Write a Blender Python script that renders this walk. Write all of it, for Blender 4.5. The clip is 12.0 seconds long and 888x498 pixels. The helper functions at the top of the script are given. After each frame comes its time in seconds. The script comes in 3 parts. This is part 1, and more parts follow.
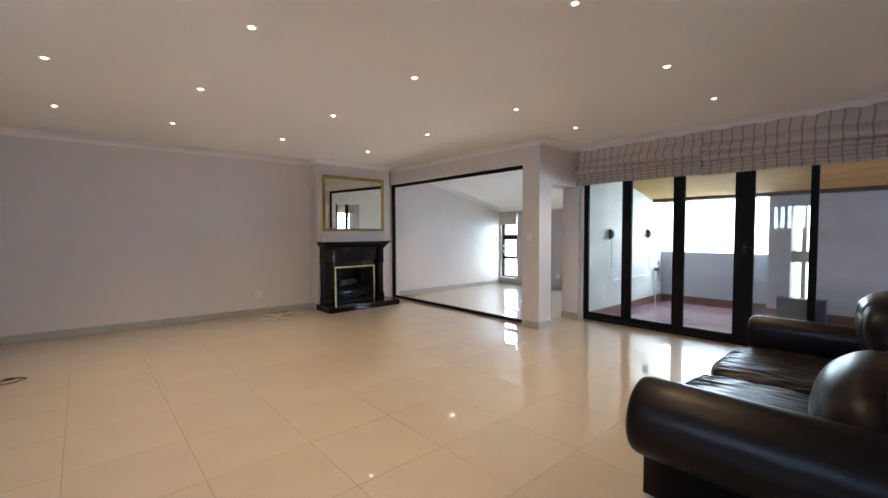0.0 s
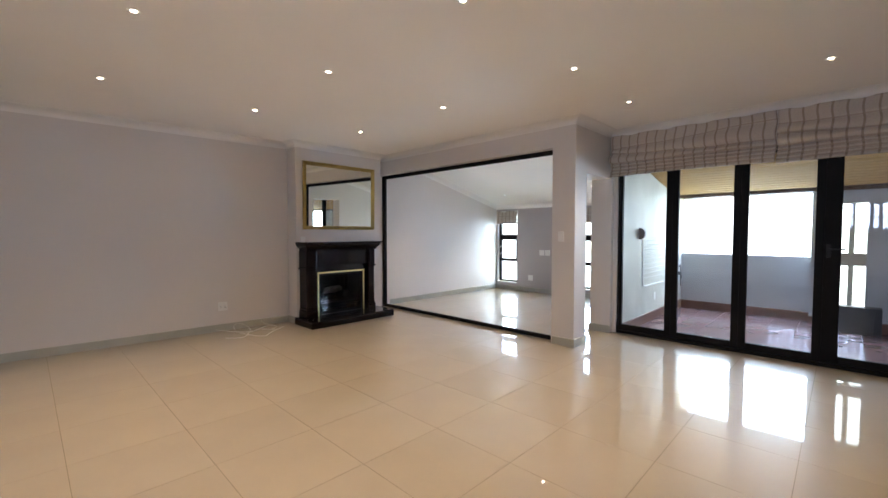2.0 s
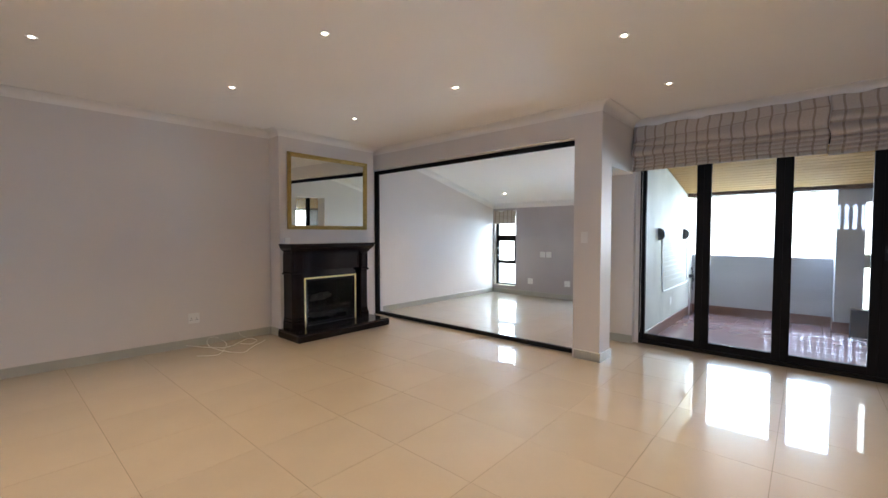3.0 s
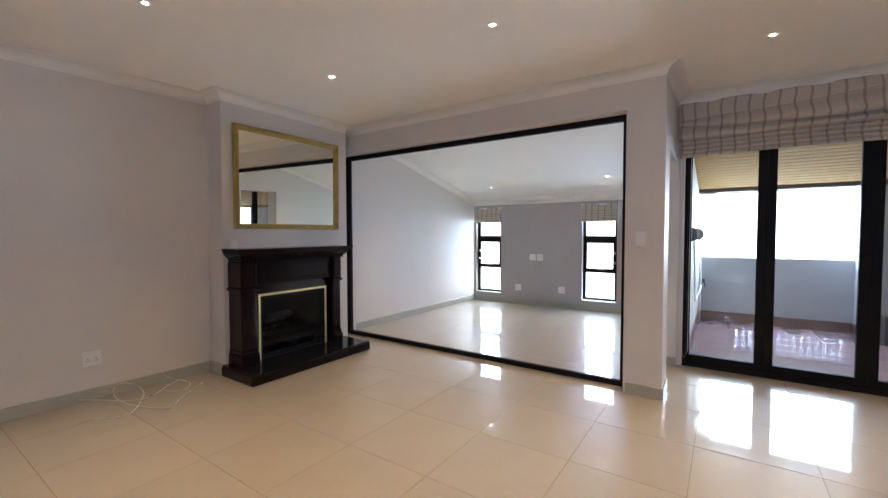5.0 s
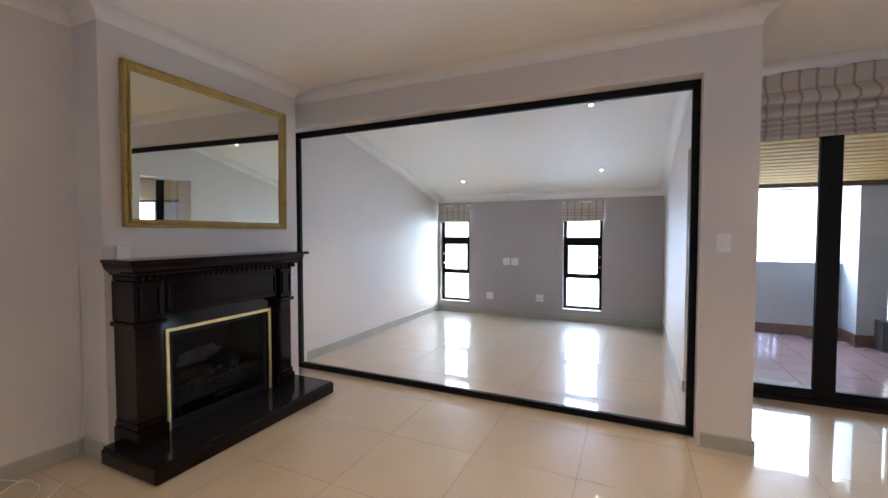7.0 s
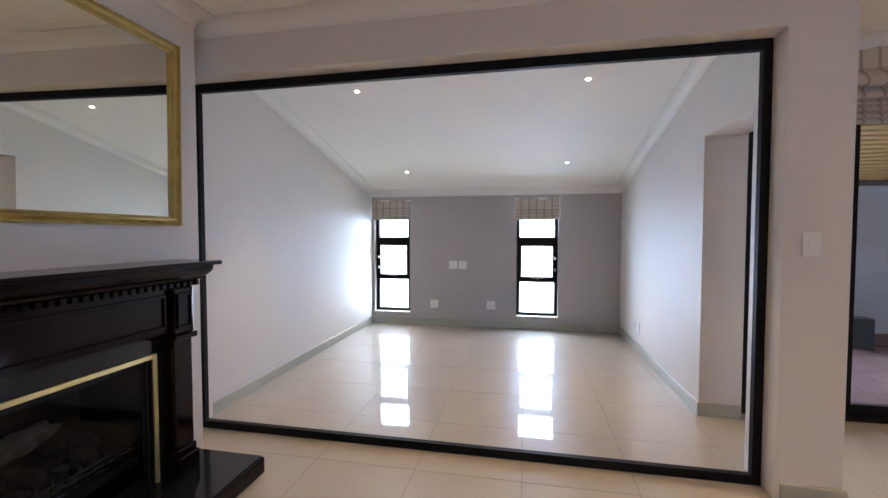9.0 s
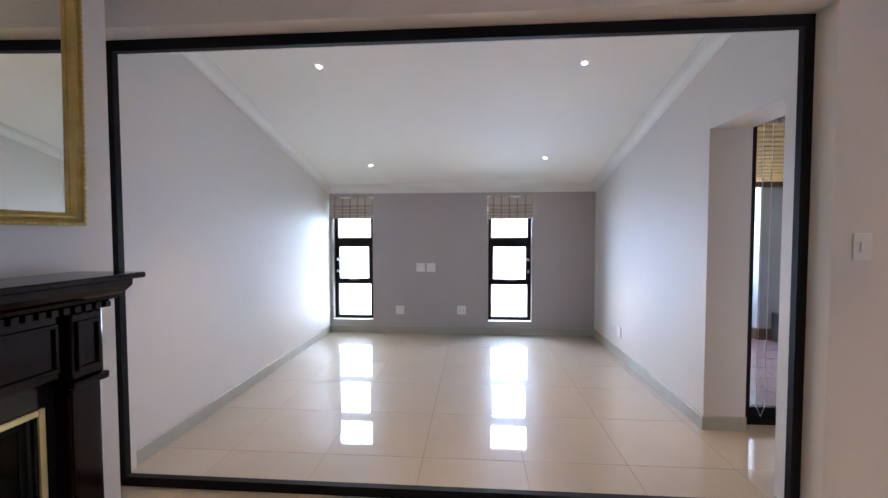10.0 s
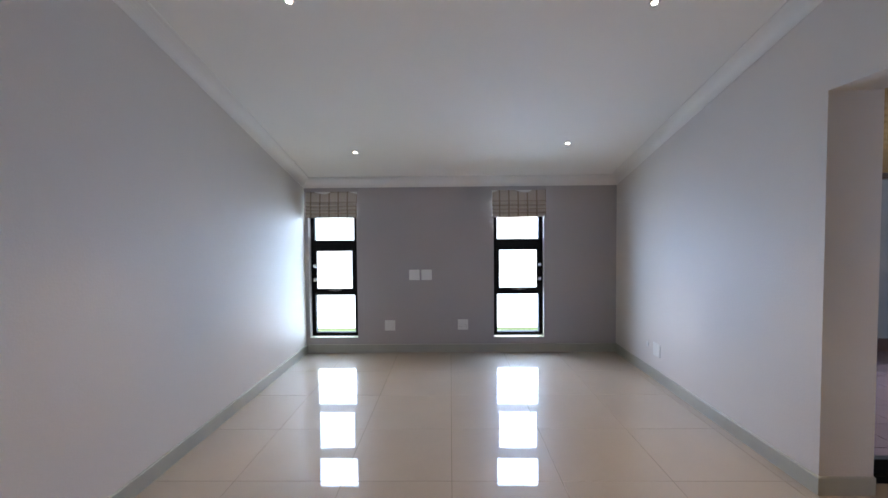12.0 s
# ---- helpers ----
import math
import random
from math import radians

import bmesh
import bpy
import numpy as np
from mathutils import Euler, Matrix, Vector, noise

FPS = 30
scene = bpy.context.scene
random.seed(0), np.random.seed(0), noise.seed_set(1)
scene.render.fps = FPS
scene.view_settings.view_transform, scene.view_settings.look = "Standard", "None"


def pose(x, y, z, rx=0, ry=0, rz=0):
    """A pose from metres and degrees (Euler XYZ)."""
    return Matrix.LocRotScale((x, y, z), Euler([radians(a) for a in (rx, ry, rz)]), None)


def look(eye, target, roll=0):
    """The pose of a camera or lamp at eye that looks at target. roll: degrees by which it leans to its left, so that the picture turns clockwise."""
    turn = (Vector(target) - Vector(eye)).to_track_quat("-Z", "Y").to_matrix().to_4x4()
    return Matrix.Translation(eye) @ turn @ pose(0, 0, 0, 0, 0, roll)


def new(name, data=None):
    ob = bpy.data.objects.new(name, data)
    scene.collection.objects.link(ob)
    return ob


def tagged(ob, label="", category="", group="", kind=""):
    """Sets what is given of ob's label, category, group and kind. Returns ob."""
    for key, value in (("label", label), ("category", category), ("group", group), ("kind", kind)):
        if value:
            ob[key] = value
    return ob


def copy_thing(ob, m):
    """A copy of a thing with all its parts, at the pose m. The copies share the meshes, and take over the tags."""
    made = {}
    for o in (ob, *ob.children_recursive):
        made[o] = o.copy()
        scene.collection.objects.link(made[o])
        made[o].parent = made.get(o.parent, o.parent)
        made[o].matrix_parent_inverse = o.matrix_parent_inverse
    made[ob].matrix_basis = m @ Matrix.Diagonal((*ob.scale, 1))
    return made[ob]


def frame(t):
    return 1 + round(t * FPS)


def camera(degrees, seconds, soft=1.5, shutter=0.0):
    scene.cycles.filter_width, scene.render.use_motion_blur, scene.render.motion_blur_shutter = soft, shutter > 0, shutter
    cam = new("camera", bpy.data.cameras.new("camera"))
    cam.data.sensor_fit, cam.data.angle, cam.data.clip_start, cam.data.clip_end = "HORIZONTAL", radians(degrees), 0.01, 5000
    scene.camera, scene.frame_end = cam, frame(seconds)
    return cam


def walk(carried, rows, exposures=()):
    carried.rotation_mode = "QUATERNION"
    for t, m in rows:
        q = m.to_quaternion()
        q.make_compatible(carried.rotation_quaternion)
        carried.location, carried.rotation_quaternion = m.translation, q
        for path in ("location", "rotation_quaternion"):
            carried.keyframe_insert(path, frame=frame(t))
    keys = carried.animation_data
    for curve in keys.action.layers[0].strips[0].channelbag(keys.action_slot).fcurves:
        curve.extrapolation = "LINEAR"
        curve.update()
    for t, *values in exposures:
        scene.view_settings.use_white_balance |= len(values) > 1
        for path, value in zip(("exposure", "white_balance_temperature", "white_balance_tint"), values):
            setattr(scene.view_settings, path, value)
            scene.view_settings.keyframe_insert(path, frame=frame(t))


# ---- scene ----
cam = camera(94.7, 12.0)
PATH = [
    (0, (0.523, 0.739, 1.366), (1.849, 2.235, 1.283), -0.2),
    (0.5, (0.604, 0.972, 1.338), (1.955, 2.444, 1.262), -0.0),
    (1, (0.682, 1.276, 1.335), (2.059, 2.724, 1.258), 0.0),
    (1.5, (0.757, 1.572, 1.343), (2.158, 2.997, 1.262), 0.1),
    (2, (0.867, 1.913, 1.336), (2.299, 3.307, 1.256), -0.0),
    (2.5, (0.983, 2.25, 1.333), (2.445, 3.612, 1.252), -0.0),
    (3, (1.104, 2.547, 1.331), (2.599, 3.873, 1.255), -0.0),
    (5, (1.639, 3.73, 1.337), (3.288, 4.859, 1.261), -0.1),
    (5.5, (1.8, 3.991, 1.344), (3.488, 5.061, 1.268), -0.0),
    (6, (1.948, 4.289, 1.335), (3.679, 5.287, 1.262), -0.1),
    (6.5, (2.114, 4.555, 1.349), (3.889, 5.474, 1.272), -0.1),
    (7, (2.291, 4.808, 1.346), (4.109, 5.638, 1.272), 0.0),
    (7.2, (2.336, 4.896, 1.315), (4.172, 5.687, 1.259), -0.1),
    (9, (2.996, 5.654, 1.343), (4.957, 6.04, 1.268), 0.0),
    (9.5, (3.188, 5.825, 1.351), (5.168, 6.096, 1.273), -0.1),
    (10, (3.4, 5.955, 1.354), (5.393, 6.101, 1.275), -0.1),
    (10.5, (3.625, 6.046, 1.352), (5.622, 6.106, 1.273), -0.2),
    (11, (3.838, 6.125, 1.348), (5.836, 6.167, 1.269), -0.3),
    (11.5, (4.044, 6.204, 1.351), (6.042, 6.239, 1.275), -0.4),
    (12, (4.21, 6.259, 1.35), (6.208, 6.289, 1.278), -0.5),
]
EXPO = [(0, 2.62, 6380, 10), (3.0, 2.60, 6400, 10), (5.0, 2.60, 6300, 11), (9.0, 2.53, 6240, 14), (10.0, 2.50, 6160, 15), (11.0, 2.25, 6110, 15), (12.0, 1.94, 6090, 14)]
walk(cam, [(t, look(eye, target, roll)) for t, eye, target, roll in PATH], EXPO)

# ---- light ----
world = bpy.data.worlds.new("sky")
scene.world = world
world.use_nodes = True
wn = world.node_tree.nodes
sky = wn.new("ShaderNodeTexSky")
sky.sky_type, sky.sun_disc = "NISHITA", False
sky.sun_elevation, sky.sun_rotation = radians(58), radians(180)
wn["Background"].inputs["Strength"].default_value = 0.15
world.node_tree.links.new(sky.outputs[0], wn["Background"].inputs["Color"])

sun = new("sun", bpy.data.lights.new("sun", "SUN"))
sun.data.energy, sun.data.angle, sun.data.color = 3.5, radians(0.5), (1.0, 0.95, 0.87)
sun.matrix_world = look((0, 0, 30), (3.0, 12.0, 10.0))

WARM = (1.0, 0.70, 0.395)
GARDEN = (0.9, 1.0, 0.55)
SKYLIGHT = (0.44, 0.61, 1.0)
POWER = 11.2


def daylight(name, x, y0, y1, z0, z1, radiance, way, dip=0.0, colour=SKYLIGHT, spread=180):
    """An area lamp in an opening, standing in for skylight and for garden bounce; way: -1 towards -x, 1 towards +x."""
    lamp = bpy.data.lights.new(name, "AREA")
    lamp.shape, lamp.size, lamp.size_y = "RECTANGLE", y1 - y0, z1 - z0
    lamp.energy, lamp.color = radiance * math.pi * (y1 - y0) * (z1 - z0), colour
    lamp.spread = radians(spread)
    ob = new(name, lamp)
    c = Vector((x, (y0 + y1) / 2, (z0 + z1) / 2))
    ob.matrix_world = look(c, c + Vector((way, 0, -dip)))


daylight("daylight_window", 9.06, 7.33, 7.86, 0.17, 1.84, 2.1, -1, 0.12, SKYLIGHT, 140)
daylight("daylight_window", 9.06, 5.195, 5.765, 0.17, 1.84, 4.0, -1, 0.12, SKYLIGHT, 150)
# added yellow-green lamps in place of light bounced up off the garden
for y0, y1 in ((7.33, 7.86), (5.195, 5.765)):
    daylight("garden_bounce", 9.055, y0, y1, 0.17, 1.84, 0.62, -1, -0.15, GARDEN, 165)
daylight("daylight_patio", 9.57, 2.24, 3.85, 0.955, 2.02, 3.7, -1, 0.7)
daylight("garden_bounce", 9.56, 2.26, 3.85, 0.965, 2.01, 1.2, -1, -0.25, GARDEN)
# both lamps fill an added patio opening that stays out of view
daylight("garden_bounce", 9.0, -2.9, -1.25, 0.97, 2.01, 0.5, -1, -0.3, GARDEN)
daylight("daylight_patio", 9.20, -2.95, -1.25, 0.955, 2.02, 5.0, -1, 0.7)
daylight("daylight_back", -3.59, 3.53, 3.67, 1.11, 1.41, 5.2, 1)
daylight("daylight_back", -3.59, 1.06, 3.44, 1.43, 2.11, 4.2, 1)


# ---- materials ----
def rgb(r, g, b):
    return (r, g, b, 1.0)


def material(name, colour, rough=0.5, metal=0.0, vary=0.06, scale=3.0, bump=0.0, bump_scale=60.0, coat=0.0, grain=0.0,
             stretch=(1, 1, 1), spec=0.5, rand=0.0, rough_vary=0.0):
    m = bpy.data.materials.new(name)
    m.use_nodes = True
    nt, n, l = m.node_tree, m.node_tree.nodes, m.node_tree.links
    b = n["Principled BSDF"]
    b.inputs["Roughness"].default_value, b.inputs["Metallic"].default_value = rough, metal
    b.inputs["Coat Weight"].default_value, b.inputs["Coat Roughness"].default_value = coat, 0.08
    b.inputs["Specular IOR Level"].default_value = spec
    tc = n.new("ShaderNodeTexCoord")
    mp = n.new("ShaderNodeMapping")
    mp.inputs["Scale"].default_value = stretch
    l.new(tc.outputs["Object"], mp.inputs["Vector"])
    big = n.new("ShaderNodeTexNoise")
    big.inputs["Scale"].default_value, big.inputs["Detail"].default_value = scale, 4.0
    l.new(mp.outputs[0], big.inputs["Vector"])
    fine = n.new("ShaderNodeTexNoise")
    fine.inputs["Scale"].default_value, fine.inputs["Detail"].default_value = scale * 14, 3.0
    l.new(mp.outputs[0], fine.inputs["Vector"])
    ramp = n.new("ShaderNodeMapRange")
    ramp.inputs["From Min"].default_value, ramp.inputs["From Max"].default_value = 0.3, 0.7
    ramp.inputs["To Min"].default_value, ramp.inputs["To Max"].default_value = 1 - vary, 1 + vary
    l.new(big.outputs["Fac"], ramp.inputs["Value"])
    add = n.new("ShaderNodeMath")
    add.operation = "MULTIPLY_ADD"
    add.inputs[1].default_value = grain
    l.new(fine.outputs["Fac"], add.inputs[0])
    l.new(ramp.outputs[0], add.inputs[2])
    last = add.outputs[0]
    if rand:
        info = n.new("ShaderNodeObjectInfo")
        ra = n.new("ShaderNodeMath")
        ra.operation = "MULTIPLY_ADD"
        ra.inputs[1].default_value = rand
        l.new(info.outputs["Random"], ra.inputs[0])
        l.new(last, ra.inputs[2])
        last = ra.outputs[0]
    mul = n.new("ShaderNodeVectorMath")
    mul.operation = "SCALE"
    mul.inputs[0].default_value = colour
    l.new(last, mul.inputs["Scale"])
    l.new(mul.outputs[0], b.inputs["Base Color"])
    if rough_vary:
        rr = n.new("ShaderNodeMath")
        rr.operation = "MULTIPLY_ADD"
        rr.inputs[1].default_value, rr.inputs[2].default_value = rough_vary, rough - rough_vary / 2
        l.new(fine.outputs["Fac"], rr.inputs[0])
        l.new(rr.outputs[0], b.inputs["Roughness"])
    if bump:
        bn = n.new("ShaderNodeTexNoise")
        bn.inputs["Scale"].default_value, bn.inputs["Detail"].default_value = bump_scale, 3.0
        l.new(mp.outputs[0], bn.inputs["Vector"])
        bp = n.new("ShaderNodeBump")
        bp.inputs["Strength"].default_value, bp.inputs["Distance"].default_value = bump, 0.01
        l.new(bn.outputs["Fac"], bp.inputs["Height"])
        l.new(bp.outputs[0], b.inputs["Normal"])
    return m


def glowing(name, colour, strength):
    m = material(name, (0.9, 0.9, 0.9))
    b = m.node_tree.nodes["Principled BSDF"]
    b.inputs["Emission Color"].default_value, b.inputs["Emission Strength"].default_value = rgb(*colour), strength
    return m


def glass_material(name, tint, rough=0.0, base=0.045):
    m = bpy.data.materials.new(name)
    m.use_nodes = True
    n, l = m.node_tree.nodes, m.node_tree.links
    n.remove(n["Principled BSDF"])
    clear, gloss, mix, lw = (n.new("ShaderNodeBsdfTransparent"), n.new("ShaderNodeBsdfGlossy"),
                             n.new("ShaderNodeMixShader"), n.new("ShaderNodeLayerWeight"))
    clear.inputs["Color"].default_value = rgb(*tint)
    gloss.inputs["Roughness"].default_value = rough
    lw.inputs["Blend"].default_value = 0.5
    power, amount = n.new("ShaderNodeMath"), n.new("ShaderNodeMath")
    power.operation, amount.operation = "POWER", "MULTIPLY_ADD"
    power.inputs[1].default_value, amount.inputs[1].default_value, amount.inputs[2].default_value = 5.0, 0.9, base
    l.new(lw.outputs["Facing"], power.inputs[0])
    l.new(power.outputs[0], amount.inputs[0])
    l.new(amount.outputs[0], mix.inputs[0])
    l.new(clear.outputs[0], mix.inputs[1])
    l.new(gloss.outputs[0], mix.inputs[2])
    l.new(mix.outputs[0], n["Material Output"].inputs["Surface"])
    return m


PAINT = material("wall_paint", (0.685, 0.64, 0.60), 0.55, vary=0.025, scale=1.2, bump=0.12, bump_scale=90)
ACCENT = material("wall_paint_taupe", (0.44, 0.405, 0.40), 0.55, vary=0.03, scale=1.2, bump=0.12, bump_scale=90)
WHITE = material("ceiling_paint", (0.88, 0.85, 0.80), 0.7, vary=0.02, scale=0.8, bump=0.05, bump_scale=50)
CORNICE = material("cornice_paint", (0.82, 0.79, 0.75), 0.55, vary=0.02, scale=3)
SKIRT = material("skirting_tile", (0.41, 0.40, 0.34), 0.42, vary=0.05, scale=5)
GROUT = material("grout", (0.19, 0.15, 0.11), 0.9, vary=0.15, scale=9)
TILE = material("polished_tile", (0.39, 0.34, 0.275), 0.36, vary=0.035, scale=2.2, grain=0.05, spec=0.15, rand=0.05, rough_vary=0.06, coat=1.0)
TILE.node_tree.nodes["Principled BSDF"].inputs["Coat IOR"].default_value = 1.72
TILE.node_tree.nodes["Principled BSDF"].inputs["Coat Roughness"].default_value = 0.032
BLACK = material("black_aluminium", (0.0075, 0.006, 0.0055), 0.6, vary=0.1, scale=8, spec=0.15)
GLASS = glass_material("clear_glass", (0.95, 0.97, 0.96))
SMOKY = glass_material("smoky_glass", (0.80, 0.78, 0.76), 0.03, 0.012)
MAHOG = material("dark_mahogany", (0.0055, 0.0018, 0.0016), 0.14, vary=0.35, scale=3, stretch=(1, 6, 6), coat=0.08, grain=0.3, spec=0.2)
GRANITE = material("black_granite", (0.008, 0.008, 0.01), 0.12, vary=0.3, scale=30, grain=0.4)
GOLD = material("brushed_brass", (0.82, 0.69, 0.33), 0.42, 0.9, vary=0.1, scale=12)
GILT = material("gilt_frame", (0.50, 0.37, 0.13), 0.34, 0.85, vary=0.14, scale=16, bump=0.5, bump_scale=70)
IRON = material("blackened_steel", (0.012, 0.011, 0.010), 0.5, 0.4, vary=0.3, scale=12)
COAL = material("ceramic_coal", (0.010, 0.008, 0.007), 0.9, vary=0.6, scale=20, bump=0.6)
FIBRE = material("ceramic_fibre", (0.24, 0.235, 0.22), 0.95, vary=0.4, scale=14, bump=0.6)
PLASTIC = material("white_plastic", (0.78, 0.77, 0.74), 0.3, vary=0.02)
LEATHER = material("dark_brown_leather", (0.0075, 0.0045, 0.0042), 0.33, vary=0.25, scale=4, grain=0.2, bump=0.02, bump_scale=150, spec=0.2)
RENDERWALL = material("patio_plaster", (0.44, 0.45, 0.475), 0.75, vary=0.09, scale=1.2, bump=0.25, bump_scale=5, grain=0.08, stretch=(1, 1, 3))
RENDERLITE = material("patio_plaster_light", (0.52, 0.50, 0.43), 0.7, vary=0.13, scale=2.6, bump=0.2, bump_scale=18)
DARKGROUT = material("patio_grout", (0.13, 0.09, 0.085), 0.8, vary=0.15, scale=9)
TERRA = material("terracotta_tile", (0.21, 0.13, 0.135), 0.16, vary=0.12, scale=4, grain=0.12, rand=0.12)
TERRASKIRT = material("terracotta_skirting", (0.15, 0.07, 0.05), 0.35, vary=0.15, scale=6)
PINE = material("varnished_pine", (0.40, 0.245, 0.10), 0.8, spec=0.15, vary=0.18, scale=2.2, stretch=(8, 0.7, 8), grain=0.25, rand=0.25)
BEAM = material("stained_beam", (0.10, 0.045, 0.022), 0.4, vary=0.2, scale=4, stretch=(8, 1, 8))
WIRE = material("white_coated_wire", (0.8, 0.8, 0.8), 0.35)
CABLE = material("white_cable", (0.62, 0.60, 0.56), 0.5)
DARKCABLE = material("dark_cable", (0.02, 0.02, 0.02), 0.5)
DARKPLASTIC = material("dark_grey_plastic", (0.05, 0.05, 0.055), 0.45, vary=0.15)
LAMP = glowing("lamp_face", (1.0, 0.86, 0.66), 14.0)
CHROME = material("satin_chrome", (0.6, 0.6, 0.6), 0.25, 1.0)
GRASS = material("grass", (0.07, 0.10, 0.03), 0.9, vary=0.4, scale=0.4, grain=0.4)
ROOFTILE = material("roof_tile", (0.16, 0.09, 0.07), 0.8, vary=0.2, scale=4)
SILVERED = bpy.data.materials.new("mirror_silver")
SILVERED.use_nodes = True
sb = SILVERED.node_tree.nodes["Principled BSDF"]
sb.inputs["Base Color"].default_value, sb.inputs["Metallic"].default_value, sb.inputs["Roughness"].default_value = rgb(0.82, 0.83, 0.74), 1.0, 0.0


def checked_cloth():
    """Beige linen with a brown windowpane check; u carries its upright lines, v its cross lines at the folds, darkened
    as painted crease shade.
    """
    m = bpy.data.materials.new("checked_linen")
    m.use_nodes = True
    n, l = m.node_tree.nodes, m.node_tree.links
    b = n["Principled BSDF"]
    b.inputs["Roughness"].default_value = 0.9
    uv = n.new("ShaderNodeUVMap")
    uv.uv_map = "cloth"
    sep = n.new("ShaderNodeSeparateXYZ")
    l.new(uv.outputs[0], sep.inputs[0])

    def line(axis, period, width):
        f = n.new("ShaderNodeMath")
        f.operation = "PINGPONG"
        f.inputs[1].default_value = period / 2
        l.new(sep.outputs[axis], f.inputs[0])
        g = n.new("ShaderNodeMapRange")
        g.interpolation_type = "SMOOTHSTEP"
        g.inputs["From Min"].default_value, g.inputs["From Max"].default_value = width * 0.4, width
        g.inputs["To Min"].default_value, g.inputs["To Max"].default_value = 1, 0
        l.new(f.outputs[0], g.inputs["Value"])
        return g.outputs[0]
    weave = n.new("ShaderNodeTexNoise")
    weave.inputs["Scale"].default_value = 90
    l.new(uv.outputs[0], weave.inputs["Vector"])
    mx = n.new("ShaderNodeMath")
    mx.operation = "ADD"
    mx.use_clamp = True
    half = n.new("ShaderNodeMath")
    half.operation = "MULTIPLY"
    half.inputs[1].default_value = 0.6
    # cross lines of the check, which also paint shade into the fold creases
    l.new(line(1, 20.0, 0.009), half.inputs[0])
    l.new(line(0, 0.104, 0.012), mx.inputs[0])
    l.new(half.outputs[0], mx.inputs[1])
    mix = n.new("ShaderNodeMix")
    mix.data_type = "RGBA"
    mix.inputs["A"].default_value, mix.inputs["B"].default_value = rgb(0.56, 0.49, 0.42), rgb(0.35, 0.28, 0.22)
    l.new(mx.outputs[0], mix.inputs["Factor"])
    sc = n.new("ShaderNodeVectorMath")
    sc.operation = "SCALE"
    wv = n.new("ShaderNodeMapRange")
    wv.inputs["To Min"].default_value, wv.inputs["To Max"].default_value = 0.8, 1.2
    l.new(weave.outputs["Fac"], wv.inputs["Value"])
    l.new(mix.outputs["Result"], sc.inputs[0])
    l.new(wv.outputs[0], sc.inputs["Scale"])
    l.new(sc.outputs[0], b.inputs["Base Color"])
    return m


CLOTH = checked_cloth()


# ---- mesh helpers ----
def box(bm, x0, x1, y0, y1, z0, z1, bevel=0.0, segments=2):
    r = bmesh.ops.create_cube(bm, size=1.0)
    vs = r["verts"]
    for v in vs:
        v.co = Vector(((x0 + x1) / 2 + v.co.x * (x1 - x0), (y0 + y1) / 2 + v.co.y * (y1 - y0), (z0 + z1) / 2 + v.co.z * (z1 - z0)))
    if bevel:
        es = list({e for v in vs for e in v.link_edges})
        bmesh.ops.bevel(bm, geom=es, offset=bevel, segments=segments, affect="EDGES", profile=0.5)
    return bm


def boxes(*rows, bevel=0.0):
    bm = bmesh.new()
    for row in rows:
        box(bm, *row, bevel=bevel)
    return bm


def tube(bm, points, radius, sides=8, closed=False):
    """A round bar along points."""
    pts = [Vector(p) for p in points]
    rings = []
    n = len(pts)
    for i, p in enumerate(pts):
        a = pts[(i - 1) % n] if (i or closed) else p
        c = pts[(i + 1) % n] if (i < n - 1 or closed) else p
        d = (c - a).normalized()
        ref = Vector((0, 0, 1)) if abs(d.z) < 0.9 else Vector((1, 0, 0))
        u = d.cross(ref).normalized()
        w = d.cross(u)
        rings.append([bm.verts.new(p + radius * (math.cos(k * math.tau / sides) * u + math.sin(k * math.tau / sides) * w)) for k in range(sides)])
    pairs = list(zip(rings, rings[1:])) + ([(rings[-1], rings[0])] if closed else [])
    for r0, r1 in pairs:
        for k in range(sides):
            bm.faces.new((r0[k], r0[(k + 1) % sides], r1[(k + 1) % sides], r1[k])).smooth = True
    if not closed:
        bm.faces.new(rings[0])
        bm.faces.new(rings[-1])
    return bm


def disc(bm, centre, radius, depth, sides=24):
    bmesh.ops.create_cone(bm, cap_ends=True, segments=sides, radius1=radius, radius2=radius, depth=depth, matrix=Matrix.Translation(centre))
    return bm


def sweep(path, profile, closed=False):
    """A moulding along a floor-plan path; profile points are (out, z), out to the right of the way walked."""
    bm = bmesh.new()
    p = [Vector((x, y, 0)) for x, y in path]
    cols = []
    for i, q in enumerate(p):
        dirs = []
        if i > 0:
            dirs.append((q - p[i - 1]).normalized())
        if i < len(p) - 1:
            dirs.append((p[i + 1] - q).normalized())
        ns = [Vector((d.y, -d.x, 0)) for d in dirs]
        m = sum(ns, Vector((0, 0, 0)))
        m = m / m.dot(ns[0])
        cols.append([bm.verts.new((q.x + m.x * o, q.y + m.y * o, z)) for o, z in profile])
    k = len(profile)
    for c0, c1 in zip(cols, cols[1:]):
        for j in range(k):
            bm.faces.new((c0[j], c0[(j + 1) % k], c1[(j + 1) % k], c1[j]))
    bm.faces.new(cols[0])
    bm.faces.new(cols[-1])
    bmesh.ops.recalc_face_normals(bm, faces=bm.faces)
    return bm


def mesh_of(name, bm, mat, smooth=False):
    bmesh.ops.recalc_face_normals(bm, faces=bm.faces)
    me = bpy.data.meshes.new(name)
    if smooth:
        for f in bm.faces:
            f.smooth = True
    bm.to_mesh(me)
    bm.free()
    me.materials.append(mat)
    return me


